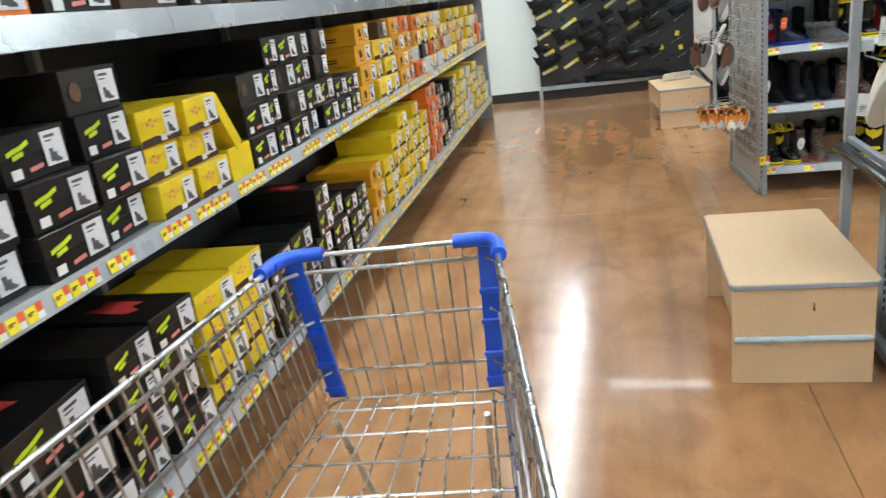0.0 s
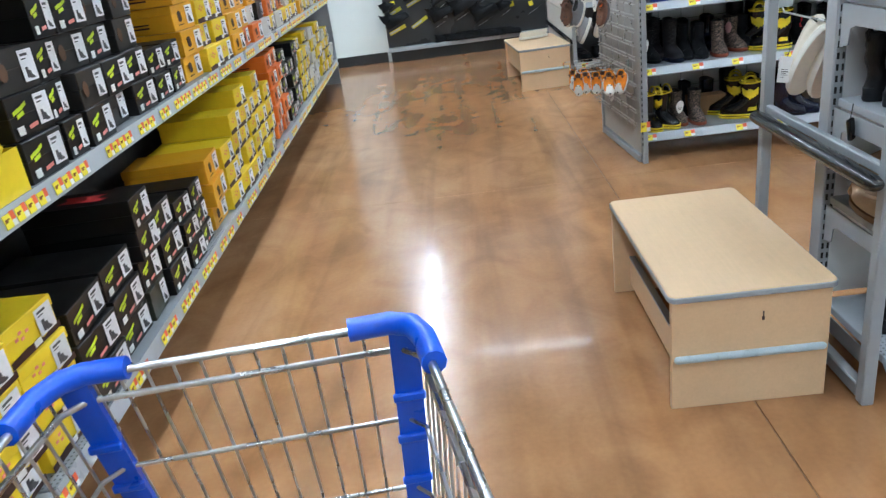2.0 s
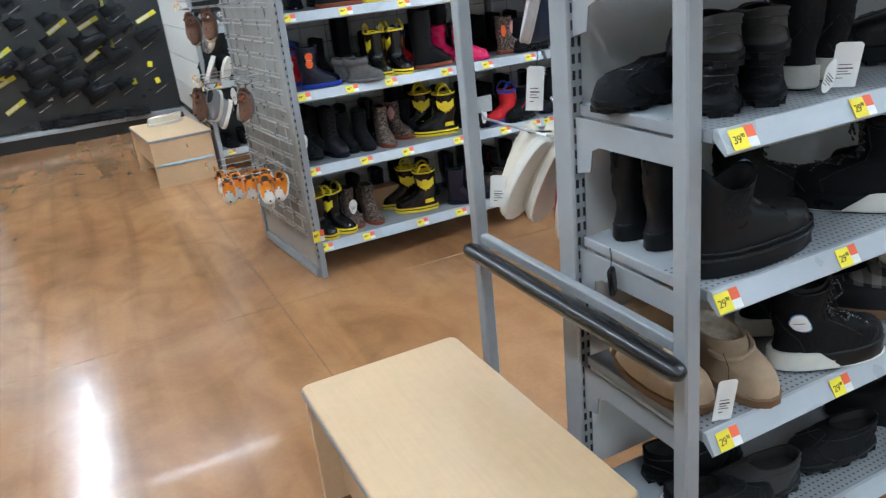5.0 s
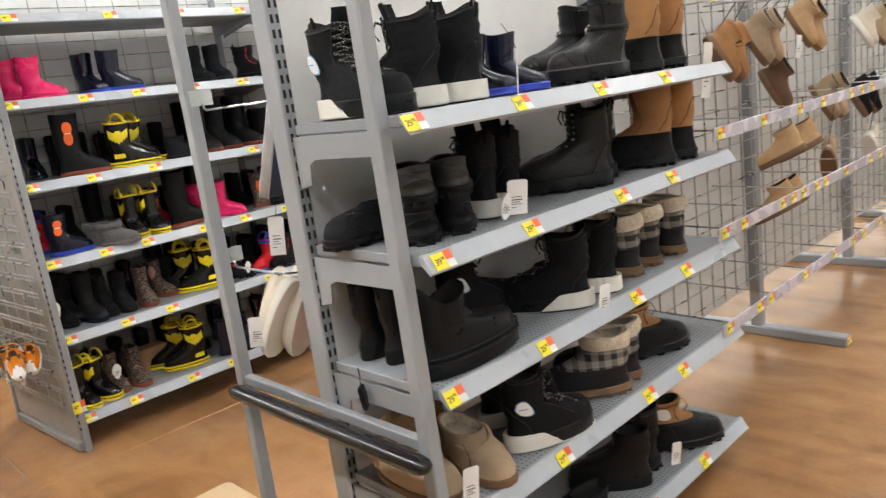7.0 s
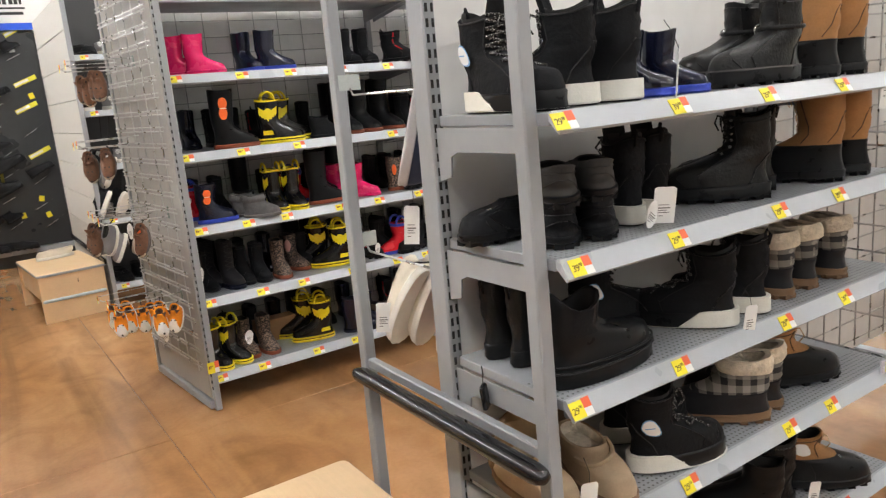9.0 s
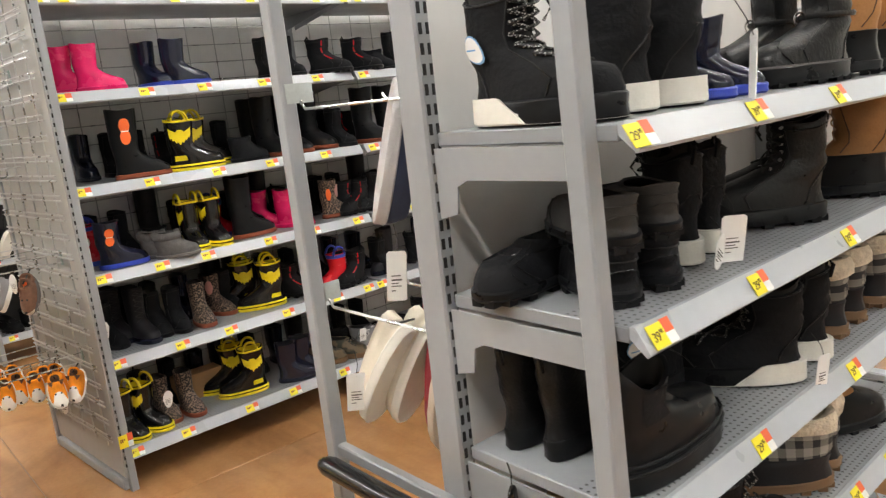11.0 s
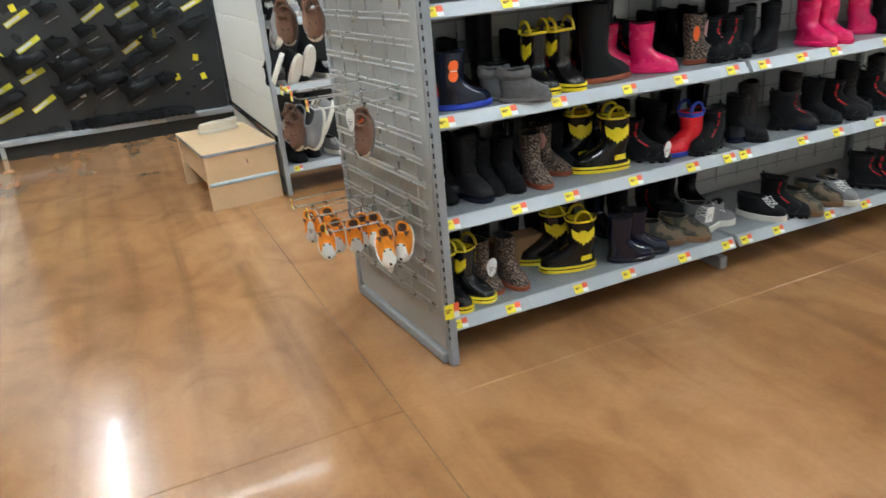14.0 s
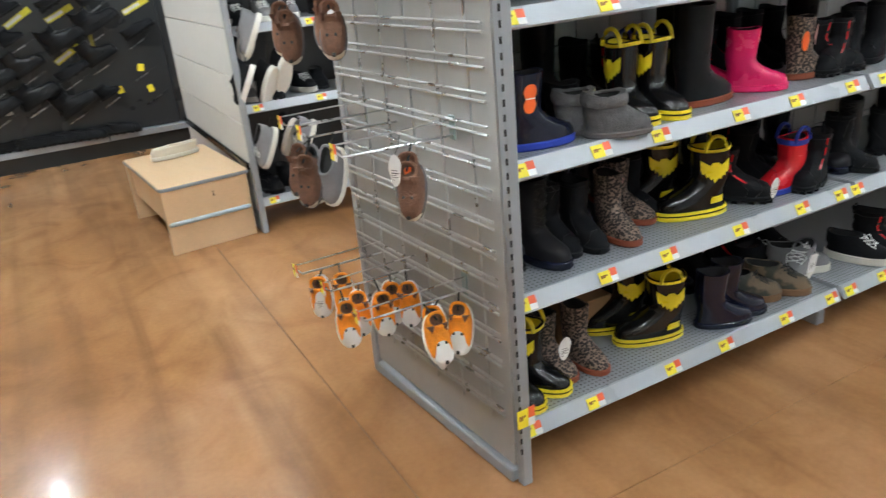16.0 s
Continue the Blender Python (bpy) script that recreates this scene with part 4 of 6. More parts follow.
part("back_panel", cube((GX + 0.016, GY + 0.4, 0.1), (GX + 4.8, GY + 0.412, 2.1)), DARK, g2, "dark back panel")
GZ = [0.16, 0.62, 0.98, 1.34, 1.7]
for z in GZ:
    for k in range(3):
        shelf(g2, GX + 0.018 + 1.22 * k, GX + 1.22 * (k + 1) + 0.01, GY + 0.02, GY + 0.39, z)
        for dx in (0.08, 0.4, 0.7, 1.0):
            price(g2, GX + 1.22 * k + dx, GY + 0.0158, z - 0.016, 0.05, 0.03)



# ---- footwear ----
def sp(v, p):
    return math.copysign(abs(v) ** p, v)


RUB = mat("black_matt_rubber", (0.009, 0.0096, 0.011), rough=0.36, spec=0.15, var=0.15, scale=30, bump=0.04)
NYL = mat("black_nylon_fabric", (0.008, 0.0086, 0.0105), rough=0.7, spec=0.14, var=0.3, scale=40, bump=0.45, bump_scale=110)
LEA = mat("black_leather", (0.008, 0.0084, 0.0095), rough=0.36, spec=0.24, var=0.2, scale=25, bump=0.3, bump_scale=150)
PVC = mat("glossy_black_rain_boot", (0.006, 0.006, 0.0065), rough=0.14, var=0.15, rough_var=0.05)
NAVY = mat("glossy_navy_rain_boot", (0.005, 0.007, 0.022), rough=0.16, var=0.15, rough_var=0.05)
ROYAL = mat("royal_blue_sole", (0.02, 0.05, 0.4), rough=0.45)
HOT = mat("hot_pink_rubber", (0.75, 0.015, 0.13), rough=0.25, var=0.1)
REDR = mat("red_rubber", (0.6, 0.015, 0.025), rough=0.25)
YEL = mat("yellow_rubber", (0.85, 0.68, 0.02), rough=0.35, var=0.06)
RUST = mat("rust_rubber_sole", (0.22, 0.05, 0.02), rough=0.6)
CREAM = mat("cream_foam_sole", (0.72, 0.7, 0.64), rough=0.6, var=0.05, scale=60, bump=0.2, bump_scale=200)
TAN = mat("tan_nubuck", (0.36, 0.17, 0.06), rough=0.7, var=0.18, scale=22, bump=0.15, bump_scale=300)
SAND = mat("sand_suede", (0.5, 0.32, 0.17), rough=0.85, var=0.15, scale=24, bump=0.2, bump_scale=400)
BEIGE = mat("taupe_suede", (0.4, 0.29, 0.19), rough=0.85, var=0.15, scale=24, bump=0.2, bump_scale=400)
GREYS = mat("grey_suede", (0.11, 0.1, 0.1), rough=0.85, var=0.2, scale=24, bump=0.2, bump_scale=400)
CHAR = mat("charcoal_suede", (0.032, 0.031, 0.031), rough=0.8, var=0.2, scale=24, bump=0.2, bump_scale=400)
FLUFF = mat("grey_plush", (0.1, 0.097, 0.1), rough=0.95, var=0.3, scale=60, bump=0.8, bump_scale=220)
BROWN = mat("brown_plush", (0.16, 0.08, 0.05), rough=0.95, var=0.3, scale=60, bump=0.8, bump_scale=220)
FUR = mat("cream_fleece", (0.64, 0.57, 0.46), rough=0.95, var=0.25, scale=60, bump=1.0, bump_scale=160)
PUFF = mat("charcoal_quilted_nylon", (0.014, 0.0135, 0.016), spec=0.2, rough=0.5, var=0.2, scale=30, bump=0.1)
GUM = mat("gum_brown_sole", (0.16, 0.085, 0.04), rough=0.6)
LEO = patched("leopard_print", (0.014, 0.009, 0.008), (0.24, 0.17, 0.13), 150, 0.5, 0.66)
CAMO = patched("camouflage_cloth", (0.14, 0.1, 0.06), (0.035, 0.035, 0.025), 22, 0.45, 0.55, "noise")
PLAID = patched("black_grey_plaid_wool", (0.3, 0.28, 0.25), (0.02, 0.02, 0.022), 190, 0, 1, "plaid", 0.9)
ORNG = mat("orange_sticker", (0.9, 0.14, 0.02), rough=0.5, var=0.03)
FOX = mat("orange_fox_plush", (0.9, 0.3, 0.02), rough=0.95, var=0.2, scale=50, bump=0.7, bump_scale=220)
OFFW = mat("off_white_canvas", (0.66, 0.6, 0.5), rough=0.85, var=0.08, scale=30, bump=0.2, bump_scale=400)
TREAD = mat("cream_ribbed_outsole", (0.55, 0.46, 0.37), rough=0.7, var=0.12, bump=0.6, bump_scale=90)
DARKIN = mat("dark_lining", (0.016, 0.016, 0.016), rough=0.9)
NAVYC = mat("navy_canvas", (0.02, 0.028, 0.06), rough=0.8, bump=0.2)
SILV = mat("silver_eyelet", (0.6, 0.6, 0.6), rough=0.3, metal=1.0)
LACE = mat("black_cord_lace", (0.012, 0.012, 0.012), rough=0.7)
FLECK = patched("black_lace_white_flecks", (0.5, 0.5, 0.48), (0.012, 0.012, 0.012), 260, 0.3, 0.36)
GREYR = mat("grey_runner_mesh", (0.22, 0.22, 0.23), rough=0.8, bump=0.3)
MAROON = mat("maroon_knit", (0.25, 0.02, 0.03), rough=0.9, bump=0.4)


SEAMB = mat("dark_brown_thread", (0.06, 0.03, 0.015), rough=0.7)


class Shape:
    """The outside of a shoe: heel at x = 0, toe at x = L, cut into level slices."""

    def __init__(s, L, W, H, zs=0.025, ankle=0.47, zt=None, za=None, flare=0.03, shaft=0.8, puff=0, back=0.0, round_toe=0.06, crown=0.006, bend=0.05):
        s.L, s.W, s.H, s.zs, s.ankle, s.flare, s.shaft, s.puff, s.back, s.rt, s.crown, s.bend = L, W, H, zs, ankle, flare, shaft, puff, back, round_toe, crown, bend
        s.zt = zt or zs + 0.15 * L
        s.za = za or min(H, zs + 0.42 * L)

    def front(s, z):
        if z <= s.zt:
            u = max(0, (z - s.zs) / (s.zt - s.zs))
            return s.L * (1 - s.rt * u * u)
        if z <= s.za:
            u = (z - s.zt) / (s.za - s.zt)
            return s.L * ((1 - s.rt) + (s.ankle - 1 + s.rt) * (1 - (1 - u) ** 1.7))
        u = min(1, (z - s.za) / max(0.004, s.H - s.za))
        return s.L * (s.ankle + s.flare * u)

    def rear(s, z):
        u = max(0, (z - s.zs) / (s.H - s.zs))
        return s.L * (0.035 * math.sin(min(1, u * 2.2) * math.pi) - s.back * u * u)

    def half(s, z):
        u = min(1, max(0, (z - s.zs) / (s.za - s.zs)))
        w = 1 + (s.shaft - 1) * u * u * (3 - 2 * u)
        if z > s.za:
            w += 0.08 * min(1, (z - s.za) / max(0.004, s.H - s.za)) * min(1, (s.H - s.za) / 0.04)
        if s.puff:
            w *= 1 + 0.05 * abs(math.sin(math.pi * s.puff * z / s.H))
        return s.W / 2 * w

    def at(s, a, z, out=0.0):
        xh, xt, w = s.rear(z) - out, s.front(z) + out, s.half(z) + out
        foot = max(0, 1 - max(0, z - s.zs) / (s.za - s.zs))
        c, q = math.cos(a), math.sin(a)
        f = 0.9 + 0.1 * foot
        x = (xh + xt) / 2 + (xt - xh) / 2 * sp(c, 0.85)
        rise = max(0, (z - s.zs) / (s.H - s.zs)) ** 4
        y = w * sp(q, f * 0.85) * (1 + foot * (0.1 * c - 0.07 * c * c)) + s.bend * s.L * max(0, x / s.L - 0.45) ** 2
        return V(x, y, z + s.crown * rise * (c * c * (1.3 if c < 0 else 0.8) - 0.5))

    def ring(s, z, out=0.0, n=18):
        return [s.at(2 * math.pi * k / n, z, out) for k in range(n)]


def upper_mesh(s, z0, z1, material, n=11, inner=True, out=0.0, crease=0.0):
    bm = bmesh.new()
    zz = [z0 + (z1 - z0) * k / (n - 1) for k in range(n)]
    rings = [s.ring(z, out) for z in zz]
    for z, r in zip(zz, rings):
        fold = crease * math.exp(-((z - s.za) / (0.3 * s.H)) ** 2)
        for k, p in enumerate(r):
            a = 2 * math.pi * k / 18
            wave = fold * (math.sin(z * 420 + 2.3 * math.sin(a * 2 + 1)) + 0.6 * math.sin(z * 250 - 3 * a))
            p.x, p.y = p.x + wave * math.cos(a), p.y + wave * math.sin(a)
    rings.append(s.ring(z1 + 0.0015, out - 0.003))
    if inner:
        rings.append(s.ring(z1 - 0.001, out - 0.007))
    loft(bm, rings, True, not inner)
    return mesh_of("upper", bm, material, 60)


def seams_mesh(s, material, r, low=None):
    """Raised stitching: heel counter, toe cap, quarter lines and a collar roll."""
    bm = bmesh.new()
    lo = (low or s.zs) + 0.004
    top = s.H - 0.012
    lines = [[(math.pi + sg, lo + (0.55 * (s.H - lo)) * (1 - sg * sg)) for sg in (-1, -0.8, -0.5, -0.2, 0.2, 0.5, 0.8, 1)]]
    if low is None:
        lines.append([(a, lo + (s.zt + 0.012 - lo) * (1 - (a / 1.05) ** 2)) for a in (-1.05, -0.8, -0.5, -0.2, 0.2, 0.5, 0.8, 1.05)])
    for sg in (-1, 1):
        lines.append([(sg * (1.35 - 0.6 * k / 6), lo + (top - lo) * k / 6) for k in range(7)])
    lines.append([(2 * math.pi * k / 20, top) for k in range(21)])
    for ln in lines:
        tube(bm, [s.at(a, z, r * 0.35) for a, z in ln], r, 5)
    return mesh_of("stitching", bm, material, 60)


def tongue_mesh(s, material):
    bm = bmesh.new()
    x = s.front(s.H) - 0.004
    w = s.half(s.H) * 0.62
    rows = [[V(x + dx + 0.012 * q - 0.012 * (y / w) ** 2, y, s.H - 0.02 + 0.045 * q) for y in (-w, -w / 2, 0, w / 2, w)] + [V(x + dx - 0.006 + 0.012 * q - 0.012 * (y / w) ** 2, y, s.H - 0.02 + 0.045 * q) for y in (w, w / 2, 0, -w / 2, -w)] for q, dx in ((0, 0), (0.5, 0), (0.9, 0.001), (1, -0.001))]
    loft(bm, rows)
    return mesh_of("tongue", bm, material, 60)


def lining_mesh(s, material, depth=0.45):
    bm = bmesh.new()
    z1 = s.H - 0.001
    z0 = max(s.za * 0.75, s.H * (1 - depth))
    loft(bm, [s.ring(z1, -0.0065), s.ring((z0 + z1) / 2, -0.009), s.ring(z0, -0.012)], False, True)
    return mesh_of("lining", bm, material, 60)


def sole_mesh(s, material, h, out=0.004, lugs=False, heel=0.0):
    bm = bmesh.new()
    z0 = 0.007 if lugs else 0.0
    rings = []
    for z, o in ((z0, out - 0.003), (z0 + 0.004, out), (h * 0.5, out - 0.0015), (h - 0.003, out), (h, out - 0.003)):
        rings.append([V(p.x, p.y, z + (heel * max(0, 0.4 - p.x / s.L) if z > h * 0.6 else 0)) for p in s.ring(s.zs, o)])
    loft(bm, rings)
    if lugs:
        for k in range(14):
            a = 2 * math.pi * (k + 0.5) / 14
            p = s.at(a, s.zs, out - 0.012)
            if 0.36 * s.L < p.x < 0.46 * s.L:
                continue
            box(bm, (p.x - 0.009, p.y - 0.009, 0), (p.x + 0.009, p.y + 0.009, 0.012))
    return mesh_of("sole", bm, material, 50)


def patch_mesh(s, material, a0, a1, z0, z1, out=0.0022, oval=True, n=8, name="patch"):
    """A sticker or printed shape that follows the surface."""
    bm = bmesh.new()
    cols = []
    for i in range(n + 1):
        u = -1 + 2 * i / n
        hgt = math.sqrt(max(0.02, 1 - u * u)) if oval else 1
        low = hgt
        if oval == "wing":
            hgt = 0.25 + 0.75 * abs(u) if abs(u) > 0.16 else 0.75
            low = 0.95 * (1 - abs(u)) + (0.3 if i % 2 else 0)
        a, zc = (a0 + a1) / 2 + u * (a1 - a0) / 2, (z0 + z1) / 2
        cols.append([bm.verts.new(s.at(a, zc + k * (hgt if k > 0 else low) * (z1 - z0) / 2, out)) for k in (-1, -0.33, 0.33, 1)])
    for p, q in zip(cols, cols[1:]):
        for k in range(3):
            bm.faces.new((p[k], q[k], q[k + 1], p[k + 1]))
    return mesh_of(name, bm, material, 70)


def laces_mesh(s, material, z0, z1, n, wide=0.022, r=0.0017):
    bm = bmesh.new()
    for k in range(n):
        z = z0 + (z1 - z0) * k / (n - 1)
        dz = (z1 - z0) / (n - 1)
        for sg in (-1, 1):
            pts = []
            for j in range(4):
                u = -1 + 2 * j / 3
                zz = min(s.H - 0.004, z + dz * (j / 3))
                pts.append(V(s.front(zz) + 0.004 - 0.05 * u * u * wide * 6, sg * u * wide, zz))
            tube(bm, pts, r, 4)
    z = z1
    for sg in (-1, 1):
        tube(bm, [V(s.front(z) + 0.004, 0, z), V(s.front(z) + 0.015, sg * 0.015, z + 0.006), V(s.front(z) + 0.018, sg * 0.03, z - 0.012), V(s.front(z - 0.02) + 0.012, sg * 0.02, z - 0.03)], r, 4)
    return mesh_of("laces", bm, material)


def eyelet_meshes(s, z0, z1, n):
    """One small metal ring a lace hole, in two rows up the front."""
    out = []
    for k in range(n):
        z = z0 + (z1 - z0) * k / (n - 1)
        for sg in (-1, 1):
            p, q = s.at(sg * 0.62, z, 0.0), s.at(sg * 0.62, z, 0.0035)
            out.append(mesh_of("eyelet", wire([p, p + (q - p).normalized() * 0.0045], 0.0036, 6), SILV))
    return out


def handle_mesh(s, material, sg):
    w = s.half(s.H) - 0.003
    xc = (s.rear(s.H) + s.front(s.H)) / 2
    pts = [V(xc + 0.03 * math.cos(math.pi * k / 8), sg * w, s.H - 0.008 + 0.04 * math.sin(math.pi * k / 8)) for k in range(9)]
    return mesh_of("pull_handle", wire(pts, 0.0055, 6), material, 60)


def tab_mesh(s, material):
    bm = bmesh.new()
    x = s.rear(s.H)
    tube(bm, [V(x, 0, s.H - 0.02), V(x - 0.006, 0, s.H + 0.004), V(x + 0.002, 0, s.H + 0.016), V(x + 0.007, 0, s.H + 0.004), V(x + 0.006, 0, s.H - 0.012)], 0.0045, 6)
    return mesh_of("pull_tab", bm, material)


def cuff_mesh(s, material, h=0.03, out=0.008):
    bm = bmesh.new()
    rings = [s.ring(s.H - h, out * 0.3), s.ring(s.H - h * 0.8, out), s.ring(s.H - h * 0.3, out), s.ring(s.H + 0.005, out * 0.4), s.ring(s.H + 0.002, -0.012)]
    rnd = random.Random(3)
    rings = [[p + V(rnd.uniform(-1, 1), rnd.uniform(-1, 1), rnd.uniform(-1, 1)) * 0.002 for p in r] for r in rings]
    loft(bm, rings, False, False)
    return mesh_of("cuff", bm, material, 60)


DESIGN = {}


def design(key, label, category, *parts_list):
    DESIGN[key] = (label, category, parts_list)


HP = math.pi / 2
SOLEG = mat("pale_grey_outsole", (0.42, 0.4, 0.4), rough=0.6, var=0.1, bump=0.5, bump_scale=90)
# glossy children's boots
for key, H, L, col, sole, label in (("navy_rain", 0.17, 0.175, NAVY, ROYAL, "glossy navy child's rain boot with a blue sole"), ("pink_rain", 0.165, 0.165, HOT, HOT, "hot pink child's rubber rain boot"),
                                    ("red_rain", 0.155, 0.17, REDR, ROYAL, "red child's rain boot with blue trim"), ("black_tall", 0.25, 0.2, RUB, RUST, "black rubber boot with a rust sole"),
                                    ("navy_tall", 0.175, 0.175, NAVY, NAVY, "dark navy child's rain boot"), ("navy_small", 0.135, 0.14, NAVY, ROYAL, "small navy boot with a royal blue sole")):
    s = Shape(L, 0.42 * L, H, 0.016, flare=0.06, shaft=0.92)
    extra = []
    if key == "black_tall" or key == "navy_rain":
        extra = [("sticker", patch_mesh(s, ORNG, 3 * HP - 0.3, 3 * HP + 0.3, H * (0.5 + 0.17 * k), H * (0.71 + 0.17 * k), 0.0022 + 0.0003 * k, name="sticker"), "round orange sticker") for k in (0, 1)]
        extra.append(("sticker_print", patch_mesh(s, WHITE, 3 * HP - 0.2, 3 * HP + 0.2, H * 0.685, H * 0.7, 0.003, False, 4, "sticker_print"), ""))
    if key == "red_rain":
        extra = [("trim_band", patch_mesh(s, ROYAL, 0, 6.283, H * 0.88, H * 0.985, 0.0018, False, 24, "trim_band"), "blue trim band"), *[("pull_handle", handle_mesh(s, ROYAL, sg), "blue pull handle") for sg in (-1, 1)],
                 ("eye_patch", patch_mesh(s, WHITE, HP - 0.35 + math.pi, HP + 0.15 + math.pi, H * 0.5, H * 0.72, name="eye_patch"), "white oval patch")]
    design(key, label, "boot", ("sole", sole_mesh(s, sole, 0.018), ""), ("upper", upper_mesh(s, 0.015, H, col, 13, crease=0.0007), ""), ("lining", lining_mesh(s, DARKIN), ""), *extra)
    if key == "navy_rain":
        design("navy_plain", "glossy navy child's rain boot with a blue sole", "boot", *DESIGN[key][2][:3])
    if key in ("black_tall",):
        design("plain_tall", "black rubber boot with a rust sole", "boot", *DESIGN[key][2][:3])
# black and yellow boots
for key, H, L in (("bat_boot", 0.195, 0.205), ("bat_small", 0.19, 0.15)):
    s = Shape(L, 0.086 if L > 0.2 else 0.075, H, 0.022, flare=0.06, shaft=0.92)
    em = []
    for c in (HP, 3 * HP):
        em.append(("emblem", patch_mesh(s, YEL, c - 0.85, c + 0.75, H * 0.54, H * 0.84, 0.0022, "wing", 14, "emblem"), "plain yellow emblem"))
        em.append(("heel_print", patch_mesh(s, YEL, c + (0.35 if c > 3 else -0.95) * -1 - 0.0, c + (0.95 if c > 3 else -0.35) * -1, H * 0.2, H * 0.3, 0.002, False, 6, "heel_print"), "yellow heel bars"))
    design(key, "glossy black child's rain boot with yellow sole and emblem", "boot",
           ("sole", sole_mesh(s, YEL, 0.012, 0.005), "yellow rubber sole"), ("sole_band", mesh_of("sole_band", loft(bmesh.new(), [s.ring(s.zs, 0.0035)[:] and [V(p.x, p.y, z) for p in s.ring(s.zs, 0.0035)] for z in (0.0122, 0.0165)]), PVC), ""),
           ("upper_sole", mesh_of("upper_sole", loft(bmesh.new(), [[V(p.x, p.y, z) for p in s.ring(s.zs, 0.0045)] for z in (0.0167, 0.024)]), YEL), "yellow welt"),
           ("upper", upper_mesh(s, 0.022, H, PVC, 13, crease=0.0008), ""), ("lining", lining_mesh(s, YEL), "yellow lining"), *[("pull_handle", handle_mesh(s, YEL, sg), "yellow pull handle") for sg in (-1, 1)],
           ("top_band", patch_mesh(s, YEL, 0, 6.283, H * 0.95, H * 0.995, 0.0018, False, 24, "top_band"), ""), *em)
# fabric children's boots
s = Shape(0.165, 0.075, 0.21, 0.02, flare=0.05, puff=6)
design("puffer", "charcoal quilted child's winter boot with lacing", "boot", ("sole", sole_mesh(s, NAVY, 0.022), ""), ("upper", upper_mesh(s, 0.018, 0.21, PUFF, 26), ""), ("lining", lining_mesh(s, DARKIN), ""), ("laces", laces_mesh(s, LACE, 0.08, 0.19, 6), ""))
s = Shape(0.165, 0.074, 0.17, 0.016, flare=0.04)
design("black_fur", "black suede child's ankle boot", "boot", ("sole", sole_mesh(s, RUB, 0.018), ""), ("upper", upper_mesh(s, 0.015, 0.17, NYL, 14, crease=0.002), ""), ("stitching", seams_mesh(s, LEA, 0.0012), ""), ("lining", lining_mesh(s, DARKIN), ""))
design("leopard", "leopard print child's plush boot", "boot", ("sole", sole_mesh(s, RUST, 0.018), ""), ("upper", upper_mesh(s, 0.015, 0.17, LEO), ""), ("lining", lining_mesh(s, DARKIN), ""))
design("leopard_sticker", "leopard print boot with a round orange sticker", "boot", *DESIGN["leopard"][2], ("sticker", patch_mesh(s, ORNG, 3 * HP - 0.75, 3 * HP - 0.1, 0.08, 0.135, name="sticker"), "round orange sticker"),
       ("bow", patch_mesh(s, mat("pale_pink_satin", (0.6, 0.3, 0.28), rough=0.4), 3 * HP + 0.2, 3 * HP + 1.1, 0.09, 0.15, 0.006, True, 6, "bow"), "pale pink bow"))
s = Shape(0.2, 0.085, 0.15, 0.018, flare=0.04)
red = [("red_loop", patch_mesh(s, REDR, c + dz, c + dz + 0.14, 0.06 + 0.03 * k, 0.082 + 0.03 * k, 0.003, False, 3, "red_loop"), "red lace loop") for c in (3 * HP + 0.55, HP - 0.7) for k, dz in ((0, 0.0), (1, 0.06), (2, 0.1))]
design("black_red", "black child's boot with red lace loops", "boot", ("sole", sole_mesh(s, RUB, 0.022, lugs=True), ""), ("upper", upper_mesh(s, 0.018, 0.15, NYL, 14, crease=0.0018), ""), ("stitching", seams_mesh(s, LEA, 0.0014), ""), ("lining", lining_mesh(s, DARKIN), ""), ("pull_tab", tab_mesh(s, NYL), ""), *red)
s = Shape(0.16, 0.082, 0.095, 0.014, ankle=0.56, flare=0.03, puff=1.5)
design("fuzzy", "grey plush child's slipper boot", "slipper", ("sole", sole_mesh(s, GREYS, 0.014), ""), ("upper", upper_mesh(s, 0.012, 0.095, FLUFF, crease=0.0015), ""), ("cuff", cuff_mesh(s, FLUFF, 0.025), ""), ("lining", lining_mesh(s, DARKIN), ""))
design("black_low", "black plush child's slipper boot", "slipper", ("sole", sole_mesh(s, RUB, 0.014), ""), ("upper", upper_mesh(s, 0.012, 0.095, NYL, crease=0.001), ""), ("lining", lining_mesh(s, DARKIN), ""))
s = Shape(0.2, 0.08, 0.09, 0.022, ankle=0.55)
design("camo", "camouflage child's sneaker with a hang tag", "shoe", ("sole", sole_mesh(s, GUM, 0.024), ""), ("upper", upper_mesh(s, 0.02, 0.09, CAMO), ""), ("lining", lining_mesh(s, DARKIN, 0.6), ""), ("laces", laces_mesh(s, LACE, 0.062, 0.085, 4), ""))
design("runner", "grey and white child's running shoe", "shoe", ("sole", sole_mesh(s, CREAM, 0.026), ""), ("upper", upper_mesh(s, 0.02, 0.09, GREYR), ""), ("lining", lining_mesh(s, DARKIN, 0.6), ""), ("laces", laces_mesh(s, WHITE, 0.062, 0.085, 4), ""))
design("dark_runner", "black and white running shoe", "shoe", ("sole", sole_mesh(s, CREAM, 0.026), ""), ("upper", upper_mesh(s, 0.02, 0.09, NYL), ""), ("lining", lining_mesh(s, DARKIN, 0.6), ""), ("laces", laces_mesh(s, WHITE, 0.062, 0.085, 4), ""))
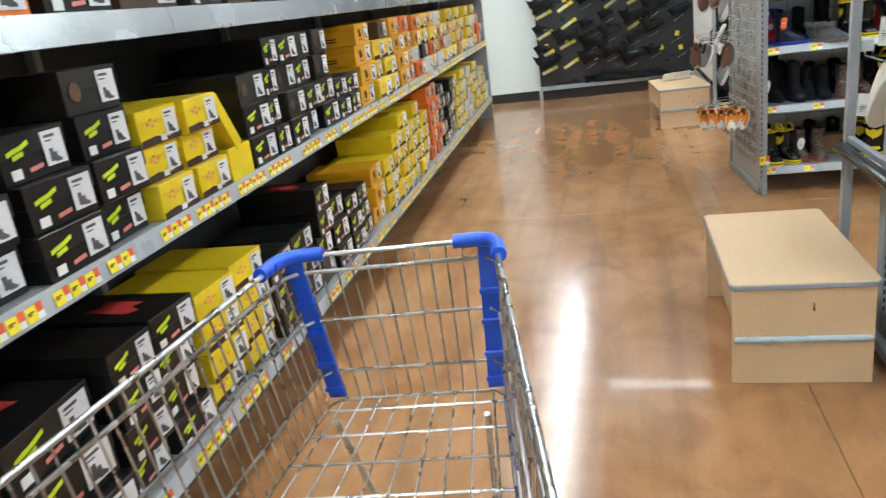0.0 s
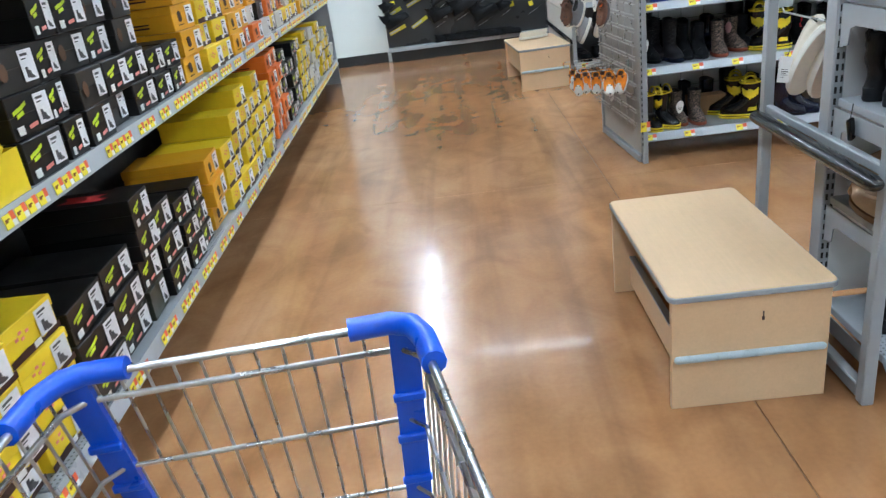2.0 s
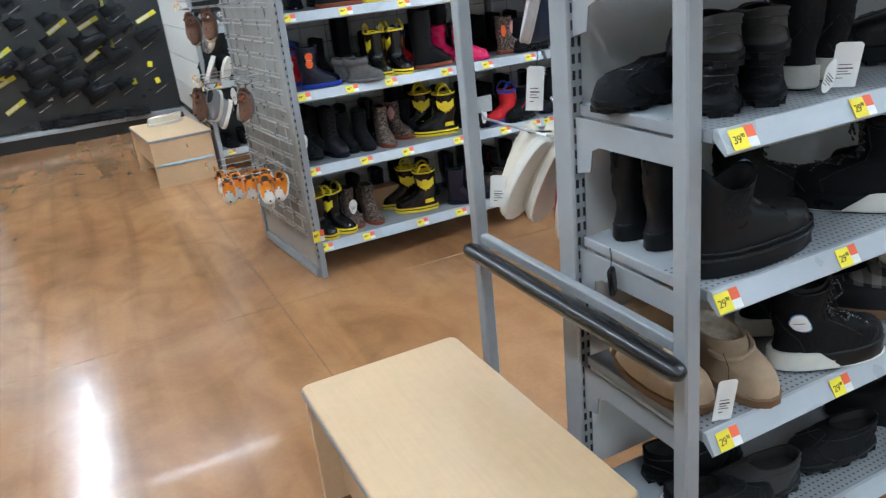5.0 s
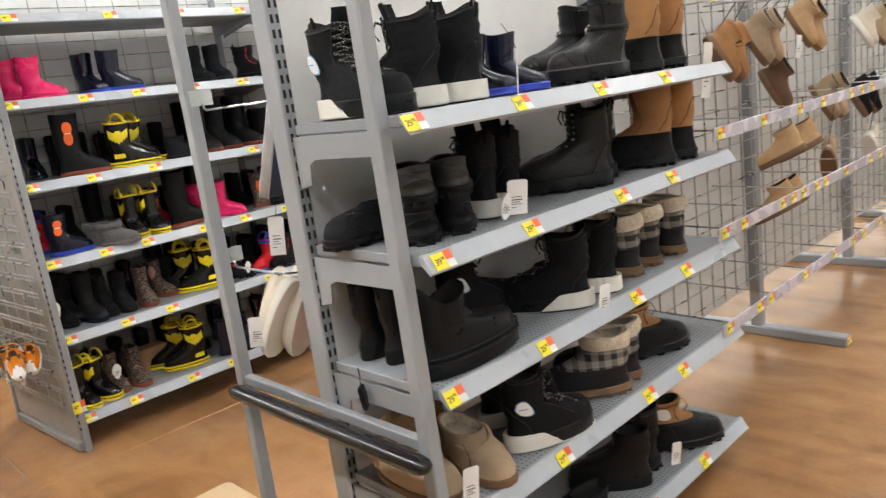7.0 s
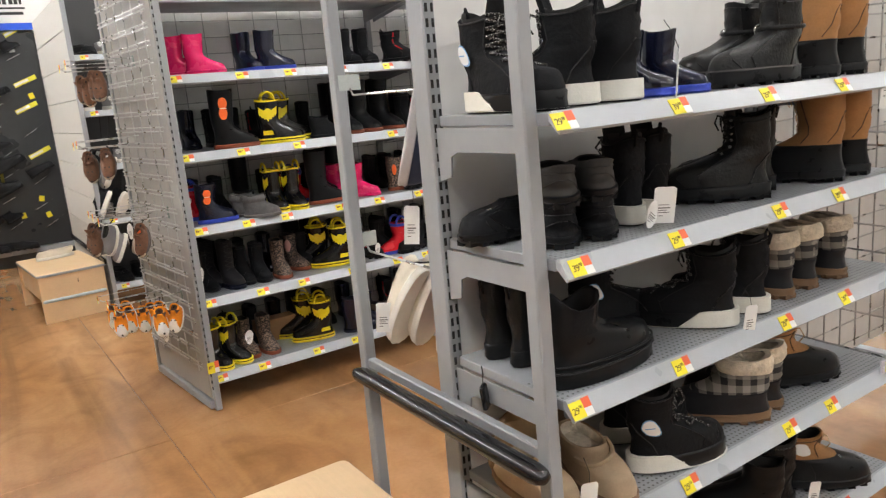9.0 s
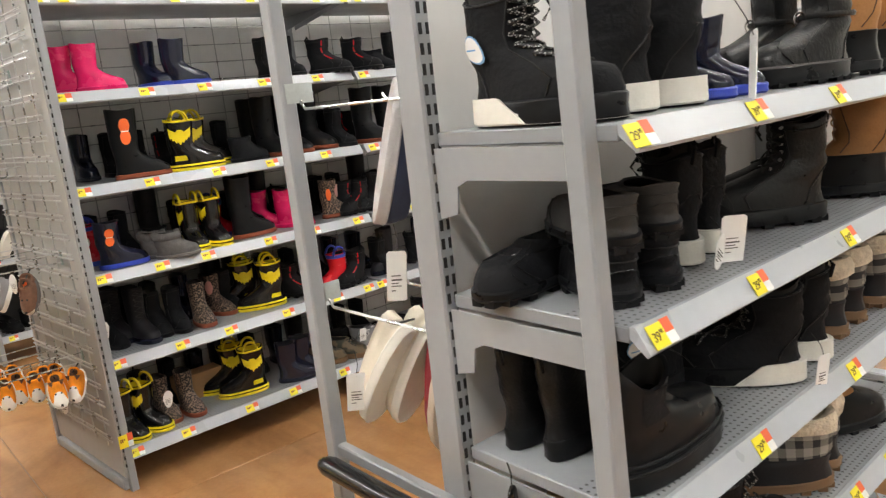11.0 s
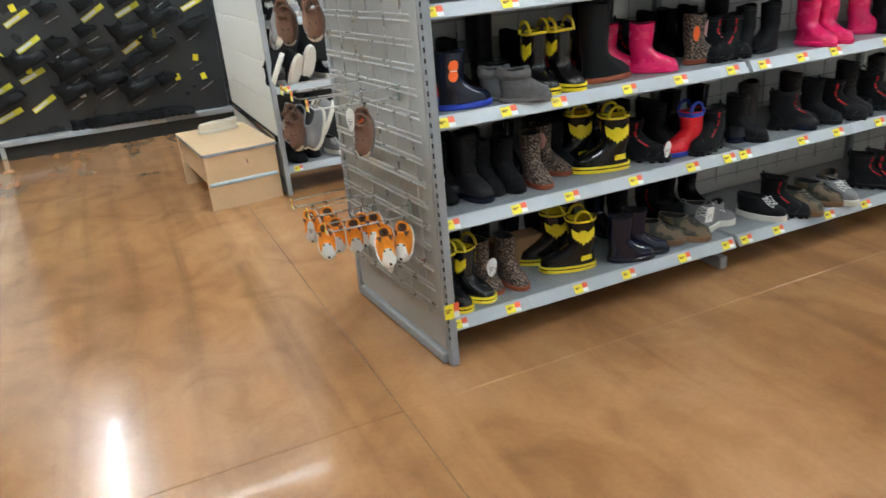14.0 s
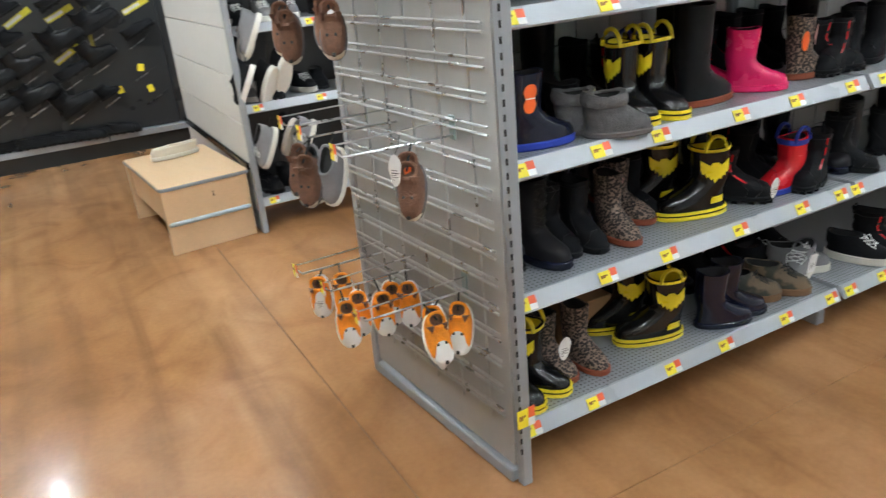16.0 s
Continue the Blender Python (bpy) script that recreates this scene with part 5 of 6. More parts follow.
# women's boots
s = Shape(0.242, 0.09, 0.185, 0.034, flare=0.02, ankle=0.41, za=0.12, crown=0.014)
DOT = mat("pale_blue_ring_ink", (0.15, 0.35, 0.6), rough=0.5)
base = [("sole", sole_mesh(s, RUB, 0.036, 0.0035), "black rubber sole"), ("midsole", mesh_of("midsole", loft(bmesh.new(), [[V(p.x, p.y, min(z, max(0.0032, min(0.042, 0.042 - 0.19 * (p.x / s.L - 0.3))))) for p in s.ring(s.zs, o, 60)] for z, o in ((0.003, 0.004), (0.006, 0.007), (0.042, 0.0062), (0.044, 0.002))]), CREAM, 40), "white foam heel wedge"),
                ("upper", upper_mesh(s, 0.032, 0.175, NYL, 16, crease=0.0016), ""), ("stitching", seams_mesh(s, LEA, 0.0016), ""), ("tongue", tongue_mesh(s, NYL), ""), ("lining", lining_mesh(s, DARKIN), ""), ("laces", laces_mesh(s, FLECK, 0.08, 0.17, 7, 0.034, 0.0027), "black laces with white flecks"), ("pull_tab", tab_mesh(s, NYL), "")]
design("hightop", "black padded high-top with a thick white sole", "boot", *base)
design("hightop_sticker", "black padded high-top with white sole and round sticker", "boot", *base,
       ("sticker", patch_mesh(s, WHITE, 3 * HP - 0.72, 3 * HP - 0.07, 0.093, 0.13, 0.0062, name="sticker"), "round white sticker"), ("sticker_ring", patch_mesh(s, DOT, 3 * HP - 0.77, 3 * HP - 0.045, 0.0905, 0.1325, 0.0054, name="sticker_ring"), "blue sticker rim"),
       ("sticker_print", patch_mesh(s, DOT, 3 * HP - 0.6, 3 * HP - 0.2, 0.11, 0.1125, 0.0068, False, 4, "sticker_print"), ""))
s = Shape(0.25, 0.09, 0.195, 0.036, flare=0.0, ankle=0.39, za=0.13, shaft=0.7, crown=0.012)
design("lace_boot", "black leather lace-up combat boot with lug sole", "boot", ("sole", sole_mesh(s, RUB, 0.038, 0.005, True), "black lug sole"), ("upper", upper_mesh(s, 0.034, 0.195, LEA, 16, crease=0.0018), ""), ("stitching", seams_mesh(s, LEA, 0.0017), ""), ("tongue", tongue_mesh(s, LEA), ""), ("lining", lining_mesh(s, DARKIN), ""),
       ("laces", laces_mesh(s, LACE, 0.105, 0.19, 6, 0.026, 0.0024), ""), *[("eyelet", me, "silver eyelet") for me in eyelet_meshes(s, 0.11, 0.185, 6)], ("pull_tab", tab_mesh(s, LEA), ""))
bm = bmesh.new()
pts = [s.at(a, 0.125, 0.004) for a in [k * math.pi / 9 for k in range(18)]]
tube(bm, pts + [pts[0]], 0.006, 6)
strap = mesh_of("strap", bm, LEA, 60)
bm = bmesh.new()
c = s.at(3 * HP + 0.35, 0.125, 0.012)
tube(bm, [c + 0.013 * V(math.cos(a), 0, math.sin(a)) for a in [k * math.pi / 6 for k in range(13)]], 0.0022, 6)
design("biker_boot", "black leather biker boot with a buckled strap", "boot", ("sole", sole_mesh(s, RUB, 0.038, 0.005, True), "black lug sole"), ("welt", patch_mesh(s, GREYS, 0, 6.283, 0.0375, 0.0405, 0.0058, False, 24, "welt"), "pale welt stitching"), ("upper", upper_mesh(s, 0.034, 0.195, LEA, 16, crease=0.0022), ""), ("stitching", seams_mesh(s, LEA, 0.0017), ""), ("lining", lining_mesh(s, DARKIN), ""),
       ("strap", strap, "black ankle strap"), ("buckle", mesh_of("buckle", bm, SILV, 60), "silver ring buckle"))
for key, H, fur, label in (("duck_tall", 0.235, FUR, "tan winter duck boot with black rubber foot"), ("duck_low", 0.16, None, "tan and black duck boot")):
    s = Shape(0.25, 0.098, H, 0.028, flare=0.05, ankle=0.42, shaft=0.74, crown=0.012)
    design(key, label, "boot", ("sole", sole_mesh(s, RUB, 0.03, 0.006, True), ""), ("rubber_foot", upper_mesh(s, 0.026, 0.092, RUB, 7, False, 0.003), "black rubber foot"), ("upper", upper_mesh(s, 0.09, H, TAN, 14, crease=0.0014), "tan nubuck shaft"), ("stitching", seams_mesh(s, SEAMB, 0.0014, 0.095), ""), ("lining", lining_mesh(s, FUR if fur else DARKIN), ""),
           ("laces", laces_mesh(s, SAND, 0.125, H - 0.015, 5, 0.026), ""), *([("cuff", cuff_mesh(s, mat("brown_fur", (0.3, 0.17, 0.09), rough=0.95, bump=1.0), 0.025), "brown fur cuff")] if fur else []))
    if key == "duck_low":
        design("duck_sticker", "tan and black duck boot with a round sticker", "boot", *DESIGN[key][2], ("sticker", patch_mesh(s, WHITE, 3 * HP - 0.5, 3 * HP + 0.2, 0.105, 0.145, 0.003, name="sticker"), "round pale sticker"))
s = Shape(0.24, 0.1, 0.16, 0.026, flare=0.04)
design("plaid_duck", "plaid wool duck boot with cream fleece cuff", "boot", ("sole", sole_mesh(s, GUM, 0.028, 0.006, True), "gum brown sole"), ("rubber_foot", upper_mesh(s, 0.024, 0.075, PUFF, 6, False, 0.003), "charcoal rubber foot"), ("upper", upper_mesh(s, 0.072, 0.16, PLAID, 12, crease=0.0012), "plaid wool shaft"), ("cuff", cuff_mesh(s, FUR, 0.034, 0.009), "cream fleece cuff"), ("lining", lining_mesh(s, FUR), ""))
s = Shape(0.288, 0.102, 0.165, 0.032, ankle=0.42, flare=0.03, za=0.112, crown=0.034, shaft=0.72)
bm = bmesh.new()
for z, o in ((0.032, 0.0062), (0.044, 0.0045)):
    ring = [V(p.x, p.y, z) for p in s.ring(s.zs, o)]
    tube(bm, ring + [ring[0]], 0.0025, 5)
design("chelsea", "black rubber pull-on ankle boot", "boot", ("sole", sole_mesh(s, RUB, 0.034, 0.006), ""), ("ridge", mesh_of("ridge", bm, RUB, 60), ""), ("upper", upper_mesh(s, 0.028, 0.165, RUB, 16), ""), ("gusset", patch_mesh(s, NYL, 3 * HP - 0.45, 3 * HP + 0.3, 0.1, 0.164, 0.002, False, 8, "gusset"), "elastic side gusset"), ("lining", lining_mesh(s, DARKIN), ""))
s = Shape(0.235, 0.075, 0.17, 0.035, ankle=0.44, flare=-0.02, za=0.12)
design("ankle_boot", "slim black leather ankle boot with block heel", "boot", ("sole", sole_mesh(s, RUB, 0.036, 0.002), ""), ("upper", upper_mesh(s, 0.034, 0.17, LEA, 14, crease=0.0012), ""), ("lining", lining_mesh(s, DARKIN), ""), ("pull_tab", tab_mesh(s, LEA), ""))
s = Shape(0.24, 0.1, 0.076, 0.022, ankle=0.52, shaft=0.7)
design("low_black", "black suede low shoe with chunky sole", "shoe", ("sole", sole_mesh(s, RUB, 0.024, 0.004, True), ""), ("upper", upper_mesh(s, 0.02, 0.076, NYL), ""), ("stitching", seams_mesh(s, LEA, 0.0014), ""), ("lining", lining_mesh(s, DARKIN, 0.6), ""))
design("low_grey", "dark grey suede low shoe stacked on another", "shoe", ("sole", sole_mesh(s, RUB, 0.024, 0.004, True), ""), ("upper", upper_mesh(s, 0.02, 0.076, CHAR, crease=0.001), ""), ("stitching", seams_mesh(s, CHAR, 0.0014), ""), ("lining", lining_mesh(s, DARKIN, 0.6), ""))
s = Shape(0.255, 0.105, 0.082, 0.018, ankle=0.55, za=0.08)
bm = bmesh.new()
tube(bm, [s.at(a, 0.068 + 0.006 * math.sin(a), 0.004) for a in [-1.35 + k * 0.27 for k in range(11)]], 0.006, 6)
design("clog", "taupe suede clog with a buckled strap", "clog", ("sole", sole_mesh(s, GUM, 0.02), ""), ("upper", upper_mesh(s, 0.018, 0.082, BEIGE), ""), ("lining", lining_mesh(s, FUR, 0.7), ""), ("strap", mesh_of("strap", bm, BEIGE, 60), "buckled suede strap"))
s = Shape(0.24, 0.085, 0.14, 0.03, ankle=0.45, flare=0.02, za=0.11)
for key, m_, label in (("tan_bootie", SAND, "sand suede ankle bootie hanging on the rack"), ("brown_bootie", mat("brown_suede", (0.12, 0.06, 0.035), rough=0.85, bump=0.2), "brown suede ankle bootie hanging on the rack"), ("taupe_bootie", BEIGE, "taupe suede ankle bootie hanging on the rack"), ("black_bootie", NYL, "black bootie hanging on the rack"), ("white_bootie", OFFW, "white knit bootie hanging on the rack"), ("camel_bootie", TAN, "camel laced ankle bootie hanging on the rack")):
    design(key, label, "boot", ("sole", sole_mesh(s, GUM if key != "white_bootie" else CREAM, 0.032, 0.002), ""), ("upper", upper_mesh(s, 0.028, 0.14, m_, 13, crease=0.0015), ""), ("stitching", seams_mesh(s, m_, 0.0012), ""), ("lining", lining_mesh(s, DARKIN), ""), *([("laces", laces_mesh(s, LACE, 0.085, 0.13, 4), "")] if key == "camel_bootie" else []))
s = Shape(0.255, 0.09, 0.062, 0.02, ankle=0.62, za=0.06)
for key, m_, so, label in (("white_slipper", OFFW, CREAM, "off-white canvas slip-on hanging from a hook"), ("woven_slipper", MAROON, TREAD, "maroon slip-on showing its ribbed cream sole"), ("navy_slipper", NAVYC, SOLEG, "navy canvas slip-on hanging from a hook"), ("white_shoe", OFFW, CREAM, "single white canvas shoe lying on the bench")):
    design(key, label, "shoe", ("sole", sole_mesh(s, so, 0.022), ""), ("upper", upper_mesh(s, 0.018, 0.062, m_), ""), ("lining", lining_mesh(s, DARKIN if m_ is not OFFW else OFFW, 0.7), ""))
s = Shape(0.118, 0.056, 0.048, 0.01, ankle=0.33, za=0.046)
for key, m_, label in (("fox_slipper", FOX, "orange and white fox baby slipper hanging on a peg"), ("deer_slipper", BROWN, "brown plush deer baby slipper hanging on a peg")):
    ears = []
    for sg in (-1, 1):
        bm = bmesh.new()
        c = s.at(sg * 0.75, 0.044, 0.0)
        loft(bm, [[c + V(0.012 * math.cos(a), 0.012 * math.sin(a), 0) for a in (0, 2.1, 4.2)], [c + V(0.001 * math.cos(a), 0.001 * math.sin(a), 0.022) for a in (0, 2.1, 4.2)]])
        ears.append(("ear", mesh_of("ear", bm, BROWN), ""))
    face = []
    for word, c, r in (("eye", s.at(-0.3, 0.034, 0.001), 0.003), ("eye", s.at(0.3, 0.034, 0.001), 0.003), ("nose", s.at(0, 0.024, 0.002), 0.004)):
        face.append((word, mesh_of(word, cube(c - V(r, r, r), c + V(r, r, r), 0.0012), INK), ""))
    design(key, label, "slipper", ("sole", sole_mesh(s, WHITE if key == "fox_slipper" else GREYS, 0.011, 0.003), ""), ("upper", upper_mesh(s, 0.009, 0.048, m_, 8), ""), ("muzzle", patch_mesh(s, WHITE if key == "fox_slipper" else FUR, -0.85, 0.85, 0.006, 0.036 if key == "fox_slipper" else 0.022, 0.0025, True, 12, "muzzle"), "white muzzle"), *ears, *face,
           ("lining", lining_mesh(s, BROWN, 0.6), ""))


s = Shape(0.135, 0.058, 0.055, 0.012, ankle=0.55)
design("runner_baby", "grey and white baby sneaker hanging on a peg", "shoe", ("sole", sole_mesh(s, CREAM, 0.016), ""), ("upper", upper_mesh(s, 0.011, 0.055, GREYR), ""), ("lining", lining_mesh(s, DARKIN, 0.6), ""))


def shoe(key, m, group="", hang=None):
    label, cat, plist = DESIGN[key]
    t = thing(key if not key.endswith("_small") else "bat_boot", label, cat, m, group)
    t.name = {"boot": "boot", "shoe": "shoe", "slipper": "slipper", "clog": "clog"}[cat]
    for name, me, lab in plist:
        part(name, me, None, t, lab)
    if hang is not None:
        local = m.inverted() @ Vector(hang)
        s_top = V(0.02, 0, 0.05)
        bm = wire([s_top, s_top.lerp(local, 0.6), local], 0.0025, 5)
        part("hanger", bm, DARKIN, t, "black plastic hanger loop")
    return t


def hang_tag(x, y, z, rz, w=0.04, h=0.075, rnd=False, label="white card hang tag on a boot", tilt=5):
    t = thing("hang_tag", label, "hang tag", pose(x, y, z, 4, tilt, rz))
    bm = bmesh.new()
    if rnd:
        pts = [(w / 2 * math.cos(a) * (1 if math.sin(a) > 0 else 0.8), h / 2 * math.sin(a)) for a in [k * math.pi / 8 for k in range(16)]]
    else:
        pts = [(-w / 2, -h / 2), (w / 2, -h / 2), (w / 2, h * 0.45), (w * 0.38, h / 2), (-w * 0.38, h / 2), (-w / 2, h * 0.45)]
    loft(bm, [[V(p, dy, q) for p, q in pts] for dy in (0, 0.0012)])
    part("card", bm, WHITE, t)
    bm = cube((-w * 0.28, -0.0008, -h * 0.09), (w * 0.26, -0.0001, -h * 0.06))
    for q, e in ((0.0, 0.2), (-0.15, 0.1), (-0.21, 0.22), (-0.3, -0.05)):
        box(bm, (-w * 0.28, -0.0008, h * q), (w * e, -0.0001, h * (q + 0.018)))
    part("print", bm, GREYS, t)
    part("string", wire([V(0, 0.0005, h * 0.42), V(0.004, 0.012, h * 0.7), V(0, 0.03, h * 0.95)], 0.0008, 4), DARKIN, t)
    return t



# ---- children's boots on their shelves ----
KG = "children's boots on the gondola"


def on_kids(row, items):
    for key, x, y, rz in items:
        shoe(key, pose(x, KY + y, KZ[row] + 0.0012, 0, 0, rz), KG)


on_kids(0, [("bat_small", 1.085, 0.16, -70), ("bat_small", 1.16, 0.17, -58), ("leopard", 1.265, 0.24, -85), ("leopard", 1.362, 0.22, -88), ("bat_boot", 1.69, 0.1, 160), ("bat_boot", 1.65, 0.21, 158), ("navy_tall", 1.745, 0.1, -20), ("navy_tall", 1.83, 0.13, -28), ("camo", 1.93, 0.2, -40), ("camo", 2.06, 0.2, -55), ("runner", 2.22, 0.24, -40), ("dark_runner", 2.12, 0.28, 0)])
on_kids(1, [("black_fur", 1.11, 0.27, -75), ("puffer", 1.225, 0.22, -80), ("black_fur", 1.305, 0.26, -88), ("black_fur", 1.385, 0.24, -92), ("leopard", 1.485, 0.22, -95), ("leopard_sticker", 1.56, 0.3, -70), ("puffer", 1.165, 0.32, -80), ("black_fur", 1.64, 0.32, -90), ("bat_boot", 1.835, 0.1, 160), ("bat_boot", 1.77, 0.22, 158), ("black_red", 1.87, 0.22, -55), ("red_rain", 2.165, 0.11, 180), ("black_fur", 2.04, 0.27, -60), ("black_red", 2.27, 0.12, 200)])
on_kids(2, [("navy_rain", 1.115, 0.09, -4), ("red_rain", 1.08, 0.24, 0), ("fuzzy", 1.285, 0.14, -25), ("black_low", 1.34, 0.25, -10), ("fuzzy", 1.31, 0.06, -20), ("bat_small", 1.482, 0.17, -88), ("bat_small", 1.568, 0.16, -86), ("red_rain", 1.6, 0.27, 0), ("plain_tall", 1.65, 0.11, 4), ("plain_tall", 1.7, 0.22, 4), ("pink_rain", 1.885, 0.17, -40), ("pink_rain", 1.82, 0.28, -50), ("leopard_sticker", 2.1, 0.13, 5), ("black_red", 2.2, 0.2, -40)])
on_kids(3, [("black_tall", 1.235, 0.1, -6), ("bat_boot", 1.44, 0.1, -15), ("bat_boot", 1.53, 0.2, -10), ("black_low", 1.7, 0.12, -8), ("plain_tall", 1.9, 0.25, -80), ("plain_tall", 1.985, 0.24, -75), ("black_low", 1.76, 0.25, -30), ("plain_tall", 2.12, 0.27, -70), ("black_fur", 2.23, 0.2, -80)])
on_kids(4, [("pink_rain", 1.1, 0.18, -25), ("pink_rain", 1.165, 0.11, -16), ("navy_plain", 1.43, 0.22, -75), ("navy_plain", 1.475, 0.1, -10), ("black_fur", 1.93, 0.2, -80), ("black_fur", 2.03, 0.2, -85), ("black_red", 2.15, 0.15, -60)])
rnd = random.Random(21)
POOL = {0: ("camo", "runner", "black_red", "dark_runner", "black_red", "runner", "camo"), 1: ("black_red", "black_fur", "black_red", "puffer", "black_low"), 2: ("black_fur", "puffer", "black_red", "pink_rain", "leopard", "black_fur"),
        3: ("black_fur", "black_red", "plain_tall", "dark_runner"), 4: ("black_red", "black_fur", "black_low")}
for row in range(5):
    x = 2.36
    while x < 5.2:
        key = rnd.choice(POOL[row])
        rz = rnd.choice((-85, -70, -20, 200, -50))
        shoe(key, pose(x, KY + rnd.uniform(0.15, 0.2), KZ[row] + 0.0012, 0, 0, rz), KG)
        x += rnd.uniform(0.085, 0.125)
for row in range(4):
    x = 1.12 + 0.03 * row
    while x < 2.5:
        shoe(rnd.choice(("black_fur", "plain_tall", "black_red", "black_fur", "navy_tall")), pose(x, KY + 0.43, KZ[row] + 0.0012, 0, 0, -90 + rnd.uniform(-10, 10)), KG)
        x += rnd.uniform(0.1, 0.15)
hang_tag(1.262, KY + 0.09, KZ[0] + 0.105, 0, 0.042, 0.07, True, "white oval tag on a leopard boot")
hang_tag(2.16, KY + 0.03, KZ[0] + 0.11, 0, 0.035, 0.06)
hang_tag(1.94, KY + 0.02, KZ[1] + 0.06, 0, 0.03, 0.06, True)
hang_tag(1.07, KY + 0.02, KZ[1] + 0.11, 0, 0.03, 0.07, True)
t = thing("price_sticker", "small yellow and red tag on the upright", "price tag")
part("card", price_mesh(0.05, 0.05), None, t).matrix_basis = pose(KX + 0.012, KY - 0.036, 0.2)
t = thing("cardboard_box", "plain brown cardboard insert behind the boots", "box", pose(1.36, KY + 0.25, KZ[0] + 0.0012))
part("body", cube((0, 0, 0), (0.2, 0.08, 0.11), 0.003), mat("brown_cardboard", (0.3, 0.17, 0.08), rough=0.8, bump=0.1), t)

# ---- pegs and baby slippers on the gondola's end ----


def peg(y, z, length, tag=True):
    t = thing("peg_hook", "zinc double wire peg hook with a price flag", "hook", None, "peg hooks on the gondola end")
    part("arm", wire([(KX - 0.027, y, z + 0.02), (KX - 0.03, y, z), (KX - length, y, z + 0.004), (KX - length - 0.012, y, z + 0.016)], 0.0028, 6), CHROME, t)
    part("top_wire", wire([(KX - 0.027, y, z + 0.035), (KX - length - 0.012, y, z + 0.032)], 0.002, 5), CHROME, t)
    part("plate", cube((KX - 0.034, y - 0.012, z - 0.01), (KX - 0.029, y + 0.012, z + 0.045), 0.002), mat("green_grey_clip", (0.2, 0.26, 0.25)) if not TAGM.get("clip") else TAGM["clip"], t)
    if tag:
        f = part("price_flag", price_mesh(0.032, 0.034), None, t)
        f.matrix_basis = pose(KX - length - 0.018, y, z + 0.018, 0, 0, -90)
    return t


TAGM["clip"] = mat("green_grey_clip", (0.2, 0.26, 0.25))
for y, z, ln in ((0.13, 0.485, 0.29), (0.38, 0.46, 0.28), (0.57, 0.445, 0.29), (0.13, 0.86, 0.29), (0.4, 0.85, 0.27), (0.58, 0.845, 0.26), (0.4, 1.17, 0.28), (0.57, 1.16, 0.27), (0.3, 1.5, 0.28), (0.55, 1.5, 0.27)):
    peg(KY + y, z, ln)


def dangle(key, x, y, z, turn, lean, top, m0=None):
    """A shoe hung toe down from the point top."""
    m = (m0 or Matrix.Identity(4)) @ pose(x, y, z, 0, 0, turn) @ pose(0, 0, 0, 0, 72 + lean, 0)
    return shoe(key, m, "", hang=((m0 or Matrix.Identity(4)) @ Vector(top)))


for py, x, zt, side in ((0.13, 0.89, 0.485, -1), (0.13, 0.93, 0.485, 1), (0.13, 0.985, 0.485, -1), (0.38, 0.78, 0.46, -1), (0.38, 0.83, 0.46, 1), (0.38, 0.875, 0.46, -1), (0.38, 0.92, 0.46, 1), (0.38, 0.965, 0.46, -1), (0.57, 0.8, 0.445, 1), (0.57, 0.85, 0.445, -1)):
    dangle("fox_slipper", x, KY + py + 0.02 * side, zt - 0.022, 238 + rnd.uniform(-28, 28), rnd.uniform(-22, 2), (x, KY + py, zt))
for py, x, zt in ((0.13, 0.9, 0.86), (0.4, 0.77, 0.85), (0.4, 0.86, 1.17), (0.57, 0.82, 1.16), (0.3, 0.86, 1.5), (0.55, 0.85, 1.5)):
    for j in range(2):
        dangle("deer_slipper", x, KY + py + (-0.022 if j else 0.02), zt - 0.03 - 0.01 * j, 235 + rnd.uniform(-22, 22), rnd.uniform(-15, 5), (x, KY + py, zt))
dangle("runner_baby", 0.78, KY + 0.44, 0.82, 250, -5, (0.78, KY + 0.4, 0.85))
dangle("runner_baby", 0.83, KY + 0.37, 0.82, 215, -8, (0.83, KY + 0.4, 0.85))
for x, py, z in ((0.9, 0.08, 0.36), (0.77, 0.53, 0.37)):
    p = V(x, KY + py, z)
    hang_tag(p.x, p.y, p.z, -40, 0.03, 0.065, True, "white oval tag on fox slippers")
for x, py, z in ((0.74, 0.36, 0.79), (0.83, 0.07, 0.83), (0.84, 0.34, 1.1), (0.8, 0.52, 1.1)):
    hang_tag(x, KY + py, z, -50, 0.03, 0.07, True, "white oval tag on brown slippers")
p = V(0.86, KY + 0.09, 0.8)
t = thing("hang_tag", "orange card tag on a brown slipper", "hang tag", pose(p.x, p.y, p.z, 0, 12, -40))
part("card", cube((-0.01, 0, -0.035), (0.01, 0.001, 0.035)), ORNG, t)

# ---- women's boots on the rack ----
RG = "women's boots on the rack"


def on_rack(row, items):
    for it in items:
        key, x, y, rz = it[:4]
        shoe(key, pose(x, y, RZ[row] + 0.0012 + (it[4] if len(it) > 4 else 0), 0, 0, rz), RG)


